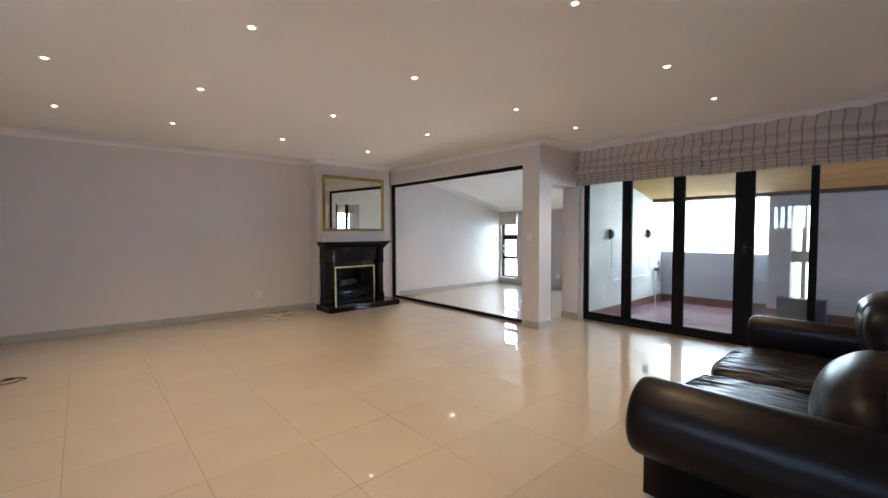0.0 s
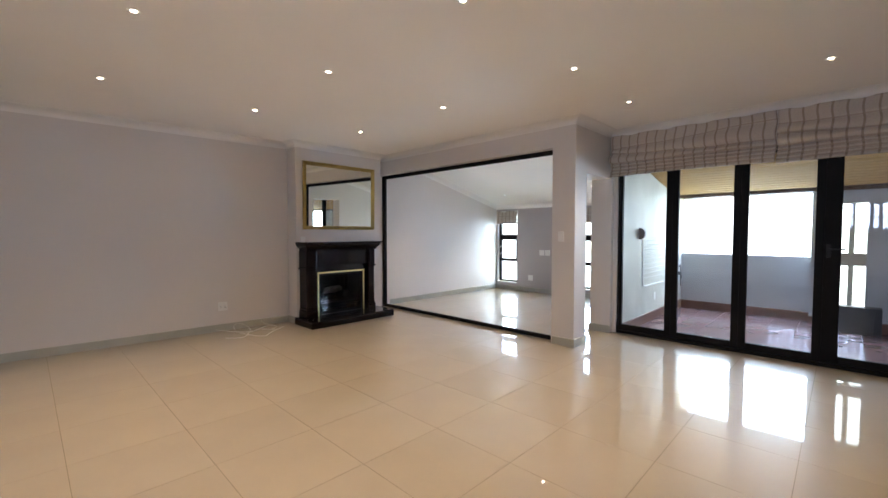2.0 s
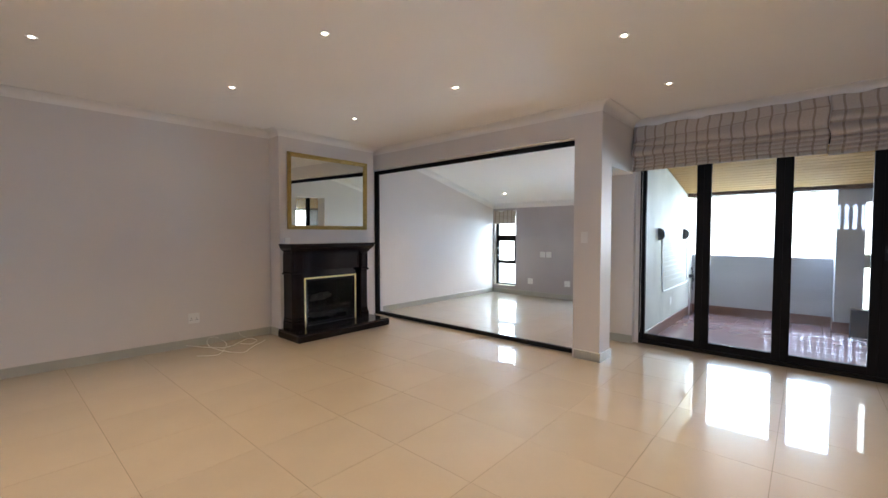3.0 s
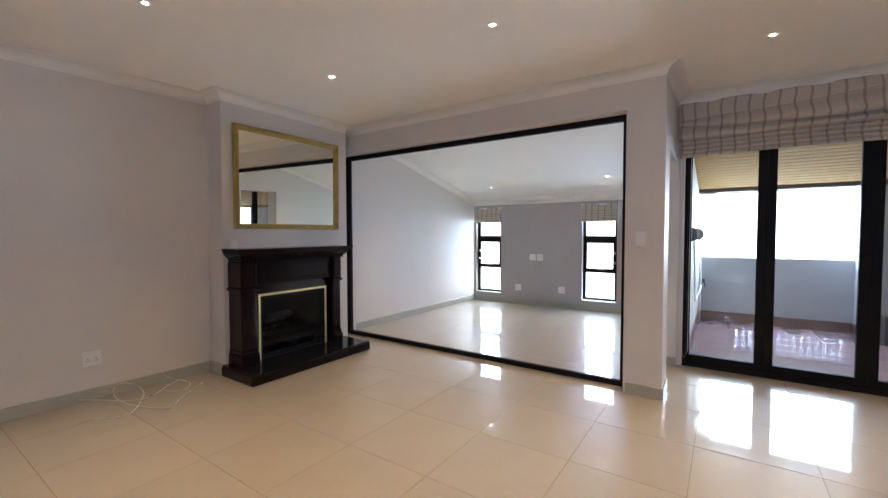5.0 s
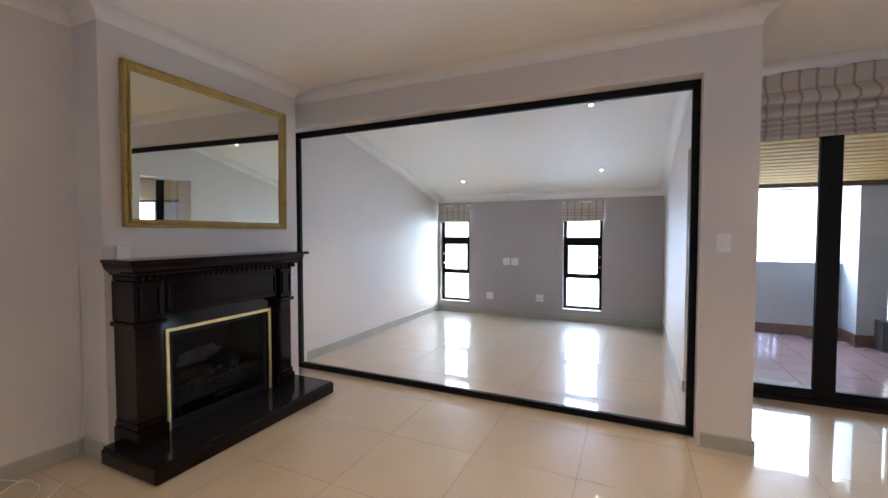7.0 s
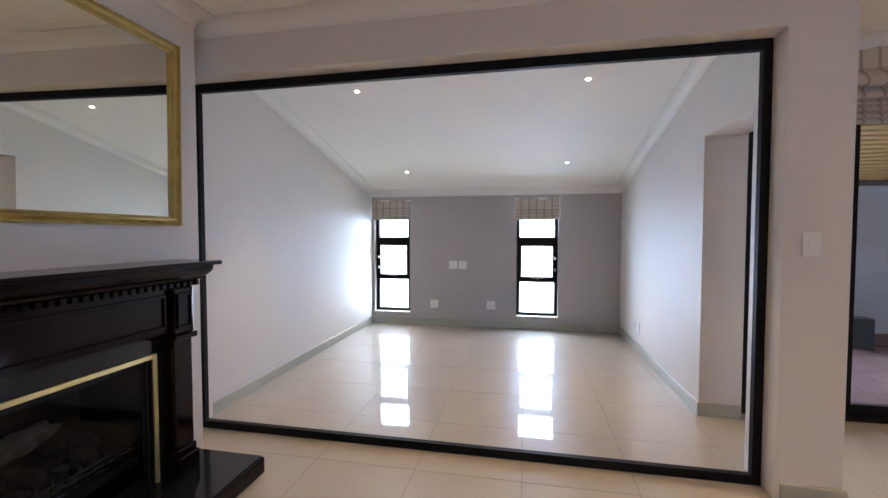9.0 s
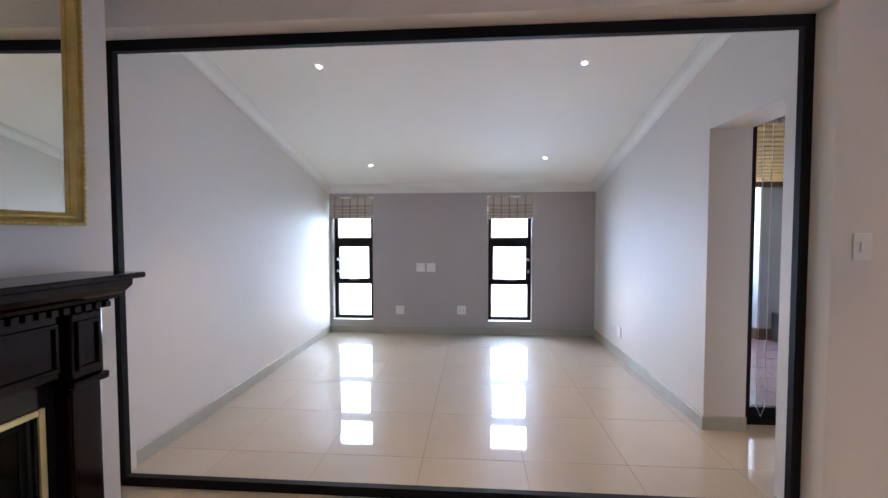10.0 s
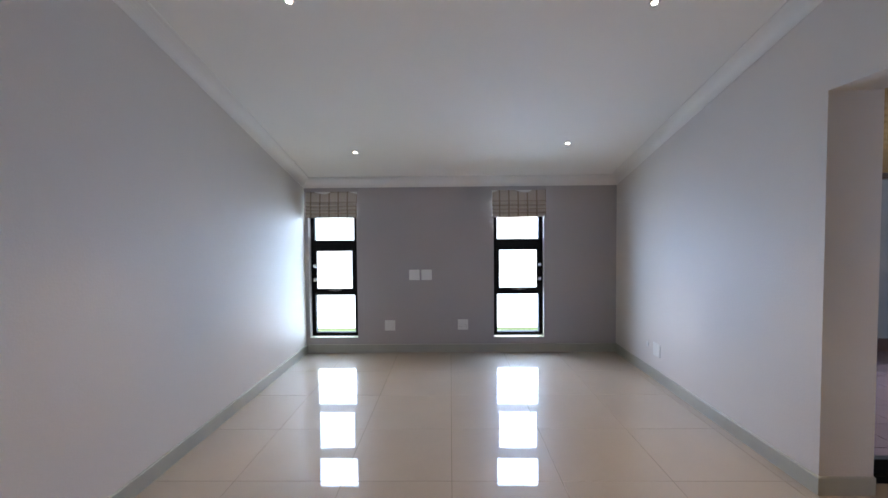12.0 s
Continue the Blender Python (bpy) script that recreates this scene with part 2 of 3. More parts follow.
def part(name, bm, mat, parent, label="", smooth=False, at=(0, 0, 0)):
    ob = new(name, mesh_of(name, bm, mat, smooth))
    ob.location = at
    ob.parent = parent
    return tagged(ob, label)


def thing(name, label, category, at=(0, 0, 0), group="", turn=0.0):
    ob = new(name)
    ob.location = at
    ob.rotation_euler = (0, 0, radians(turn))
    return tagged(ob, label, category, group)


def single(name, bm, mat, label, category, at=(0, 0, 0), group="", smooth=False):
    ob = new(name, mesh_of(name, bm, mat, smooth))
    ob.location = at
    return tagged(ob, label, category, group)


def structure(name, bm, mat, label="", smooth=False):
    ob = new(name, mesh_of(name, bm, mat, smooth))
    return tagged(ob, label, "", "", "structure")


# ---- plan, in metres ----
BACK, SOUTH = -3.4, -1.6          # living room's far ends
LEFT = 7.86                       # living room's long wall where it meets the chimney breast
FARSIDE = 8.35
CEIL = 2.65
PX0, PX1 = 5.29, 5.58             # glazed partition wall
COL0, COL1 = 4.12, 4.41           # its free end
HEAD = 2.345
FARLEFT, FARX = 7.92, 8.86        # second room
DOORX = 6.29                      # wall of the folding doors
PIER0, PIER1 = 4.06, 4.38
LINTEL = 2.045
TOP = 3.1


def wall_y(x):
    """The long wall runs slightly askew."""
    return LEFT + 0.067 * (3.63 - x)


def slope(x):
    return 2.57 - 0.243 * (x - 6.40)


# walls
bm = boxes((BACK - 0.2, 3.70, 0.0, 0.6, 0, TOP))
for v in bm.verts:
    v.co.y += wall_y(v.co.x)
structure("wall_north", bm, PAINT)
structure("wall_north_far_room", boxes((PX0, 9.07, FARLEFT, FARSIDE + 0.1, 0, TOP)), PAINT)
BREAST = 3.63
FBX0, FBX1, FBZ = 3.90, 4.68, 0.74
bm = bmesh.new()
outline = [(BREAST, 0), (FBX0, 0), (FBX0, FBZ), (FBX1, FBZ), (FBX1, 0), (5.15, 0), (5.15, TOP), (BREAST, TOP)]
front, rear = ([bm.verts.new((x, y, z)) for x, z in outline] for y in (7.60, 7.90))
for k in range(8):
    bm.faces.new((front[k], front[(k + 1) % 8], rear[(k + 1) % 8], rear[k]))
for ring in (front, rear):
    for quad in ((0, 1, 2, 7), (3, 4, 5, 6), (2, 3, 6, 7)):
        bm.faces.new([ring[k] for k in quad])
structure("chimney_breast", bm, PAINT)
structure("chimney_back", boxes((3.701, PX0, FARLEFT, FARSIDE + 0.1, 0, TOP)), PAINT)
structure("wall_partition", boxes((PX0, PX1, COL1, FARLEFT, HEAD, TOP), (PX0, PX1, COL0, COL1, 0, TOP), (PX0, PX1, 7.90, FARLEFT, 0, HEAD), (PX1, DOORX, COL0, PIER1, LINTEL, TOP)), PAINT)
structure("wall_pier", boxes((DOORX + 0.08, 9.07, PIER0, PIER1, 0, TOP), (DOORX, DOORX + 0.08, PIER0 + 0.045, PIER1, 0, TOP)), PAINT)
DOORHEAD, DOOREND = 2.30, 0.35
structure("wall_east", boxes((DOORX, 6.52, DOOREND, PIER0, DOORHEAD, TOP), (DOORX, 6.52, -3.0, DOOREND, -0.06, TOP)), PAINT)
structure("wall_south", boxes((BACK - 0.2, 6.52, SOUTH - 0.2, SOUTH, 0, TOP)), PAINT)
W1, W2 = (7.325, 7.875), (5.195, 5.765)
SILL, WTOP = 0.17, 1.84
structure("wall_far", boxes((FARX, 9.07, W1[1], FARLEFT, 0, TOP), (FARX, 9.07, W2[1], W1[0], 0, TOP), (FARX, 9.07, PIER1, W2[0], 0, TOP),
                            (FARX, 9.07, *W1, 0, SILL), (FARX, 9.07, *W2, 0, SILL), (FARX, 9.07, *W1, WTOP, TOP), (FARX, 9.07, *W2, WTOP, TOP)), ACCENT)
BW = [(1.05, 3.45, 1.42, 2.12), (3.52, 3.68, 1.10, 1.42)]
structure("wall_west", boxes((BACK - 0.2, BACK, SOUTH, FARSIDE, 0, 1.10), (BACK - 0.2, BACK, SOUTH, 3.52, 1.10, 1.42), (BACK - 0.2, BACK, 3.68, FARSIDE, 1.10, 1.42),
                             (BACK - 0.2, BACK, SOUTH, 1.05, 1.42, 2.12), (BACK - 0.2, BACK, 3.45, FARSIDE, 1.42, 2.12), (BACK - 0.2, BACK, SOUTH, FARSIDE, 2.12, TOP)), PAINT)

# ceilings
structure("ceiling", boxes((BACK, PX0, SOUTH, FARSIDE, CEIL, CEIL + 0.2), (PX0, DOORX, SOUTH, COL0, CEIL, CEIL + 0.2)), WHITE)
bm = bmesh.new()
box(bm, PX1, FARX, PIER1, FARLEFT, 0, 0.12)
for v in bm.verts:
    v.co.z += slope(v.co.x)
structure("ceiling_far_room", bm, WHITE)
structure("roof", boxes((BACK - 0.2, 9.8, -3.2, FARSIDE + 0.1, TOP, TOP + 0.15)), ROOFTILE)

# cornices
CORN = [(0, CEIL + 0.01), (0.105, CEIL + 0.01), (0.105, CEIL - 0.006)] + [
    (0.098 * (1 - math.sin(k * math.pi / 16)) ** 1.25 + 0.004, CEIL - 0.006 - 0.072 * (1 - math.cos(k * math.pi / 16)) ** 0.9) for k in range(9)] + [(0, CEIL - 0.078)]
structure("cornice", sweep([(BACK, wall_y(BACK)), (BREAST, LEFT), (BREAST, 7.60), (5.15, 7.60), (5.15, FARLEFT), (PX0, FARLEFT), (PX0, COL0), (DOORX, COL0), (DOORX, SOUTH), (BACK, SOUTH), (BACK, wall_y(BACK))], CORN), CORNICE)


def raked(path, h=0.095):
    bm = sweep(path, [(o * 0.9, (z - CEIL) * 1.1) for o, z in CORN])
    for v in bm.verts:
        v.co.z += slope(v.co.x)
    return bm


structure("cornice_far_room", raked([(PX1, FARLEFT), (FARX, FARLEFT), (FARX, PIER1), (PX1, PIER1)]), CORNICE)

# skirtings
SK = [(0, 0), (0.014, 0), (0.014, 0.088), (0.010, 0.094), (0, 0.094)]
structure("skirting", sweep([(BACK, wall_y(BACK)), (BREAST, LEFT), (BREAST, 7.60), (BREAST + 0.01, 7.60)], SK), SKIRT)
structure("skirting_column", sweep([(PX0, COL1 - 0.02), (PX0, COL0), (PX1, COL0), (PX1, COL1 - 0.02)], SK), SKIRT)
structure("skirting_far_room", sweep([(PX1, FARLEFT), (FARX, FARLEFT), (FARX, PIER1), (DOORX, PIER1), (DOORX, PIER0 + 0.045)], SK), SKIRT)

# slab under the tiles
floor = structure("floor", boxes((BACK, 6.40, SOUTH, FARSIDE, -0.2, -0.0013), (6.40, FARX, PIER1 - 0.1, FARLEFT, -0.2, -0.0013)), GROUT)


# ---- glazed partition ----
fixed = thing("partition_frame", "large black aluminium frame of the open screen between the two rooms", "frame", (5.43, COL1, 0))
W, FW = 7.90 - COL1, 0.055
part("window_frame", boxes((-0.018, 0.018, 0, FW - 0.01, 0, HEAD), (-0.018, 0.018, W - FW - 0.03, W, 0, HEAD), (-0.018, 0.018, FW - 0.01, W - FW - 0.03, 0, 0.05),
                           (-0.018, 0.018, FW - 0.01, W - FW - 0.03, HEAD - 0.055, HEAD)), BLACK, fixed)

# ---- folding doors ----
doors = thing("folding_doors", "black aluminium folding glass doors that open to the covered patio", "door", (6.43, 0, 0))
PANELS = [(3.41, 4.056), (2.725, 3.41), (2.04, 2.725), (1.36, 2.04)]
part("door_frame", boxes((-0.05, 0.05, DOOREND, PIER0, -0.003, 0.035), (-0.05, 0.05, DOOREND, PIER0, DOORHEAD - 0.04, DOORHEAD),
                         (-0.05, 0.05, PIER0 - 0.03, PIER0, 0.035, DOORHEAD - 0.04), (-0.05, 0.05, DOOREND, DOOREND + 0.045, 0.035, DOORHEAD - 0.04), bevel=0.003), BLACK, doors)
ST = 0.069
for a, b in PANELS[:4]:
    SB = 0.125 if b < 2.1 else (0.055 if b > 4 else ST)
    leaf = part("door_leaf", boxes((-0.022, 0.022, a + 0.0001, a + ST, 0.04, 2.255), (-0.022, 0.022, b - SB, b - 0.0001, 0.04, 2.255),
                                   (-0.022, 0.022, a + ST, b - SB, 0.04, 0.115), (-0.022, 0.022, a + ST, b - SB, 2.18, 2.255), bevel=0.003), BLACK, doors)
    p = part("pane", boxes((-0.004, 0.004, a + ST, b - SB, 0.115, 2.18)), GLASS, leaf)
    p.visible_shadow = False
part("handle", boxes((-0.075, -0.06, 1.88, 2.015, 1.165, 1.180), (-0.06, -0.022, 2.0, 2.015, 1.16, 1.185), (-0.032, -0.022, 1.99, 2.025, 1.09, 1.22), bevel=0.003), IRON, doors, "dark metal lever handle")


# ---- blinds ----
def blind(name, width, drop, folds, at, label, sag, seed, turn=0.0, lines=None):
    """A gathered roman blind: a loose flat top and stacked folds below, hanging along y from at, its front towards -x."""
    rng = random.Random(seed)
    ob = thing(name, label, "blind", at, "roman blinds", turn)
    bm = bmesh.new()
    uvl = bm.loops.layers.uv.new("cloth")
    nu = max(12, int(width / 0.025))
    ph = [rng.uniform(0, 6) for _ in range(6)]
    small = drop < 0.4
    cuts = [0.0, 0.40, 0.56, 0.70, 0.84, 1.0] if small else [0.0, 0.28, 0.52, 0.68, 0.76, 0.84, 0.92, 1.0]
    outs = [0.012, 0.022, 0.022, 0.022, 0.022] if small else [0.030, 0.082, 0.074, 0.040, 0.036, 0.036, 0.036]
    steps = [6] * 5 if small else [10, 10, 12, 5, 5, 5, 5]
    columns = []
    for i in range(nu + 1):
        w = i / nu * width
        col = []
        for k, n in enumerate(steps):
            s0, s1 = cuts[k], cuts[k + 1]
            if not small:
                u = w / width
                swag = lines(u)[0] - cuts[1] + 0.018 * math.sin(w * 5.1 + ph[1])
                dip = lines(u)[1] - cuts[2] + 0.008 * math.sin(w * 7 + ph[3])
                if k == 0:
                    s1 += swag
                if k == 1:
                    s0 += swag
                    s1 += dip
                if k == 2:
                    s0 += dip
            for j in range(n + (1 if k == len(steps) - 1 else 0)):
                q = j / n
                s = s0 + (s1 - s0) * q
                lift = outs[k] * (0.25 + 0.75 * math.sin(min(1.0, q * 1.06) * math.pi * 0.62) ** 1.2) if k else outs[k] * q
                if not small and k in (1, 2):
                    lift *= 1 + 0.35 * math.sin(w * 4.7 + ph[3] + k) + 0.18 * math.sin(w * 12 + ph[4])
                x = -(0.020 + sag * 0.4 * s + lift + 0.003 * math.sin(w * 16 + ph[5] + s * 4))
                z = -s * drop - 0.006 * math.sin(w * 3.0 + ph[2]) * s
                # distance to the fold's crease, where the cloth colour darkens as painted shade
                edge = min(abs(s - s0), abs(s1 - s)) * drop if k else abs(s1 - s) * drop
                col.append((x, w + 0.006 * math.sin(s * 14 + ph[0] + w * 3) * (0 if small else 1), z, edge))
        columns.append(col)
    vs = [[bm.verts.new(p[:3]) for p in col] for col in columns]
    for i in range(nu):
        for j in range(len(columns[0]) - 1):
            f = bm.faces.new((vs[i][j], vs[i + 1][j], vs[i + 1][j + 1], vs[i][j + 1]))
            f.smooth = True
            for lp, (a, b) in zip(f.loops, ((i, j), (i + 1, j), (i + 1, j + 1), (i, j + 1))):
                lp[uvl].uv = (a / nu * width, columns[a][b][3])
    me = bpy.data.meshes.new("fabric")
    bm.to_mesh(me)
    bm.free()
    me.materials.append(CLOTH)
    fab = new("fabric", me)
    fab.parent = ob
    thick = fab.modifiers.new("thickness", "SOLIDIFY")
    thick.thickness = 0.004
    part("headrail", boxes((-0.02, 0.0, 0.0, width, -0.03, 0.0)), PLASTIC, ob)
    return ob


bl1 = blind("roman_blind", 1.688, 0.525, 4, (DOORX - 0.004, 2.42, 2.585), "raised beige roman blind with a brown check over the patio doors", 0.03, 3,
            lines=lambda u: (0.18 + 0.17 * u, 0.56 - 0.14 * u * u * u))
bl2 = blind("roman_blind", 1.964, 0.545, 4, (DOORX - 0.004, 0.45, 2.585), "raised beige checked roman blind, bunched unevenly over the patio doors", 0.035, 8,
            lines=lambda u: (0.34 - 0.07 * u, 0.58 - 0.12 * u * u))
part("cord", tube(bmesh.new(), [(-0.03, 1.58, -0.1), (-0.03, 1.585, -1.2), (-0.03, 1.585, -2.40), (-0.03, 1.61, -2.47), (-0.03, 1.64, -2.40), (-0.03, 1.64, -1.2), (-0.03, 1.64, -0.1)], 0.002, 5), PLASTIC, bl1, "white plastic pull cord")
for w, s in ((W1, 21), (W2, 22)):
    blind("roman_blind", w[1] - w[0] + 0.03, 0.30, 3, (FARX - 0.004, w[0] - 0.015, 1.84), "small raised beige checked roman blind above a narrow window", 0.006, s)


# ---- narrow windows ----
def narrow_window(y0, y1, side):
    w = y1 - y0
    ob = thing("window_narrow", "tall narrow black aluminium window with three panes", "window", (FARX + 0.10, y0, SILL), "narrow windows")
    h = WTOP - SILL
    f = 0.045
    t1, t2 = 0.655 - SILL, 1.24 - SILL
    part("window_frame", boxes((-0.025, 0.025, 0, f, 0, h), (-0.025, 0.025, w - f, w, 0, h), (-0.025, 0.025, f, w - f, 0, f),
                               (-0.025, 0.025, f, w - f, h - f, h), (-0.025, 0.025, f, w - f, t1, t1 + 0.055), (-0.025, 0.025, f, w - f, t2 - 0.055, t2 + 0.05)), BLACK, ob)
    sash = part("sash", boxes((-0.04, -0.0255, f - 0.005, f + 0.025, t1 + 0.05, t2 - 0.05), (-0.04, -0.0255, w - f - 0.025, w - f + 0.005, t1 + 0.05, t2 - 0.05),
                              (-0.04, -0.0255, f + 0.025, w - f - 0.025, t1 + 0.05, t1 + 0.075), (-0.04, -0.0255, f + 0.025, w - f - 0.025, t2 - 0.075, t2 - 0.05)), BLACK, ob)
    part("stay", boxes((-0.06, -0.041, w * 0.35, w * 0.62, t1 + 0.056, t1 + 0.064), (-0.06, -0.041, w * 0.47, w * 0.50, t1 + 0.05, t1 + 0.07)), CHROME, ob, "small metal stay")
    hy = f if side else w - f
    for hz in (0.16, 0.32):
        part("hinge", boxes((-0.055, -0.041, hy - 0.02, hy + 0.012, t1 + hz, t1 + hz + 0.04)), CHROME, ob)
    for z0, z1 in ((f, t1), (t1 + 0.055, t2 - 0.055), (t2 + 0.05, h - f)):
        p = part("pane", boxes((-0.003, 0.003, f, w - f, z0, z1)), GLASS, ob)
        p.visible_shadow = False
    structure("window_sill", boxes((FARX - 0.012, FARX + 0.075, y0, y1, SILL, SILL + 0.006)), CORNICE)


narrow_window(*W1, False)
narrow_window(*W2, True)

# ---- fireplace ----
fire = thing("fireplace", "dark mahogany fireplace with black granite surround, brass trim and gas grate", "fireplace", (4.30, 7.60, 0))
bm = bmesh.new()
box(bm, -0.715, 0.715, -0.525, 0, 0.0, 0.095, bevel=0.014, segments=3)
part("plinth", bm, MAHOG, fire)
part("hearth", boxes((-0.70, 0.70, -0.51, -0.001, 0.0955, 0.102)), GRANITE, fire, "polished black granite hearth")
part("mantel_shelf", boxes((-0.69, 0.68, -0.305, 0, 1.174, 1.198), bevel=0.007), MAHOG, fire)
prof = [(0, 1.174), (0.052, 1.174), (0.050, 1.150), (0.036, 1.130), (0.022, 1.118), (0.018, 1.105), (0.004, 1.10), (0, 1.10)]
part("crown_moulding", sweep([(-0.625, 0), (-0.625, -0.24), (0.575, -0.24), (0.575, 0)], [(-0.0 + o, z) for o, z in prof]), MAHOG, fire)
for s in (-1, 1):
    c, w = (-0.555, 1.0) if s < 0 else (0.490, 0.76)
    pil = part("pilaster", boxes((c - 0.075 * w, c + 0.075 * w, -0.22, 0, 0.24, 0.80), bevel=0.006), MAHOG, fire)
    part("base_block", boxes((c - 0.09 * w, c + 0.09 * w, -0.245, 0, 0.101, 0.20), (c - 0.082 * w, c + 0.082 * w, -0.232, 0, 0.20, 0.24), bevel=0.008), MAHOG, pil)
    part("capital", boxes((c - 0.095 * w, c + 0.095 * w, -0.245, 0, 0.80, 0.83), (c - 0.082 * w, c + 0.082 * w, -0.23, 0, 0.83, 1.07), bevel=0.007), MAHOG, pil)
    part("panel_moulding", boxes((c - 0.06 * w, c + 0.06 * w, -0.24, -0.231, 0.86, 0.875), (c - 0.06 * w, c + 0.06 * w, -0.24, -0.231, 1.025, 1.04),
                                 (c - 0.06 * w, c - 0.06 * w + 0.013, -0.24, -0.231, 0.875, 1.025), (c + 0.06 * w - 0.013, c + 0.06 * w, -0.24, -0.231, 0.875, 1.025), bevel=0.002), MAHOG, pil)
part("frieze", boxes((-0.473, 0.427, -0.20, 0, 0.845, 1.07), (-0.63, 0.58, -0.235, 0, 1.071, 1.10), bevel=0.004), MAHOG, fire)
part("frieze_moulding", boxes((-0.44, 0.405, -0.21, -0.201, 0.87, 0.885), (-0.44, 0.405, -0.21, -0.201, 1.025, 1.04), (-0.44, -0.427, -0.21, -0.201, 0.885, 1.025),
                              (0.392, 0.405, -0.21, -0.201, 0.885, 1.025), bevel=0.002), MAHOG, fire)
dent = mesh_of("dentil", boxes((-0.011, 0.011, -0.012, 0.0, 0, 0.022)), MAHOG)
for k in range(30):
    d = new("dentil", dent)
    d.location, d.parent = (-0.60 + 0.04 * k, -0.236, 1.074), fire
for b in ((-0.472, -0.40, -0.15, 0, 0.101, 0.845), (0.364, 0.430, -0.15, 0, 0.101, 0.845), (-0.40, 0.364, -0.15, 0, 0.738, 0.845)):
    part("surround", boxes(b), GRANITE, fire, "polished black granite surround")
part("trim", boxes((-0.428, -0.406, -0.162, -0.151, 0.101, 0.750), (0.370, 0.392, -0.162, -0.151, 0.101, 0.750), (-0.406, 0.370, -0.162, -0.151, 0.728, 0.750), bevel=0.003), GOLD, fire, "pale brass trim around the firebox")
part("firebox", boxes((-0.395, -0.385, -0.14, 0.28, 0.101, 0.73), (0.349, 0.359, -0.14, 0.28, 0.101, 0.73), (-0.385, 0.349, 0.27, 0.28, 0.101, 0.73),
                      (-0.385, 0.349, -0.14, 0.27, 0.101, 0.107), (-0.385, 0.349, -0.14, 0.27, 0.72, 0.73)), IRON, fire)
part("door_panel", boxes((-0.385, -0.368, -0.13, -0.12, 0.11, 0.72), (0.332, 0.349, -0.13, -0.12, 0.11, 0.72), (-0.368, 0.332, -0.13, -0.12, 0.11, 0.15), (-0.368, 0.332, -0.13, -0.12, 0.695, 0.72)), BLACK, fire)
fg = part("pane", boxes((-0.368, 0.332, -0.128, -0.122, 0.15, 0.695)), SMOKY, fire, "smoky glass front")
bm = bmesh.new()
for z in (0.285, 0.31, 0.335):
    tube(bm, [(-0.34, -0.10, z), (-0.02, -0.113, z), (0.31, -0.10, z)], 0.006, 6)
for k in range(12):
    x = -0.31 + k * 0.053
    tube(bm, [(x, -0.105, 0.265), (x, -0.108, 0.36)], 0.005, 6)
part("grate", bm, IRON, fire)
part("lever", boxes((-0.07, 0.07, -0.118, -0.108, 0.185, 0.212), (-0.03, 0.03, -0.118, -0.108, 0.165, 0.185), bevel=0.004), IRON, fire, "small steel lever under the grate")
bm = bmesh.new()
bmesh.ops.create_icosphere(bm, subdivisions=4, radius=1.0)
for v in bm.verts:
    k = 1 + 0.8 * noise.noise(v.co * 2.2 + Vector((7, 1, 3)))
    v.co = Vector((0.05 + 0.15 * v.co.x * k, 0.235 + 0.03 * v.co.y, 0.41 + 0.05 * v.co.z * k + 0.03 * v.co.x))
part("fibre_block", bm, FIBRE, fire, "pale ceramic fibre block on the firebox back", True)
rng = random.Random(5)
for k in range(26):
    bm = bmesh.new()
    bmesh.ops.create_icosphere(bm, subdivisions=2, radius=rng.uniform(0.03, 0.05))
    sd = rng.uniform(0, 99)
    for v in bm.verts:
        v.co *= 1 + 0.35 * noise.noise(v.co * 22 + Vector((sd, 0, 0)))
        v.co.z *= 0.8
    part("coal", bm, COAL, fire, at=(rng.uniform(-0.30, 0.26), rng.uniform(-0.04, 0.16), 0.30 + rng.uniform(0, 0.07)))
part("burner_tray", boxes((-0.34, 0.31, -0.09, 0.2, 0.21, 0.265), (-0.35, 0.32, -0.115, -0.095, 0.235, 0.27), (-0.31, -0.29, -0.08, 0.18, 0.107, 0.21), (0.27, 0.29, -0.08, 0.18, 0.107, 0.21)), IRON, fire)

# ---- mirror ----
mir = thing("wall_mirror", "rectangular mirror in a moulded gilt frame hanging above the mantelpiece", "mirror", (4.36, 7.596, 1.385))
mir.rotation_euler = (radians(0.8), 0, 0)
MW, MH, MF = 0.63, 1.00, 0.065
bm = bmesh.new()
corners = [(-MW, 0.0), (-MW, MH), (MW, MH), (MW, 0.0)]
prof = [(0.0, 0.0), (0.0, -0.030), (0.005, -0.040), (0.012, -0.040), (0.016, -0.028), (0.029, -0.020), (0.033, -0.032), (0.039, -0.034), (0.043, -0.026), (0.046, -0.014), (0.053, -0.012), (0.053, 0.0)]
rings = []
for x, z in corners:
    sx, sz = (1 if x < 0 else -1), (1 if z == 0 else -1)
    rings.append([bm.verts.new((x + sx * i, o, z + sz * i)) for i, o in prof])
for a in range(4):
    r0, r1 = rings[a], rings[(a + 1) % 4]
    for j in range(len(prof) - 1):
        bm.faces.new((r0[j], r0[j + 1], r1[j + 1], r1[j]))
part("frame", bm, GILT, mir, "gilt frame with a beaded edge")
part("glass", boxes((-MW + 0.051, MW - 0.051, -0.008, -0.004, 0.051, MH - 0.051)), SILVERED, mir)
bead = bmesh.new()
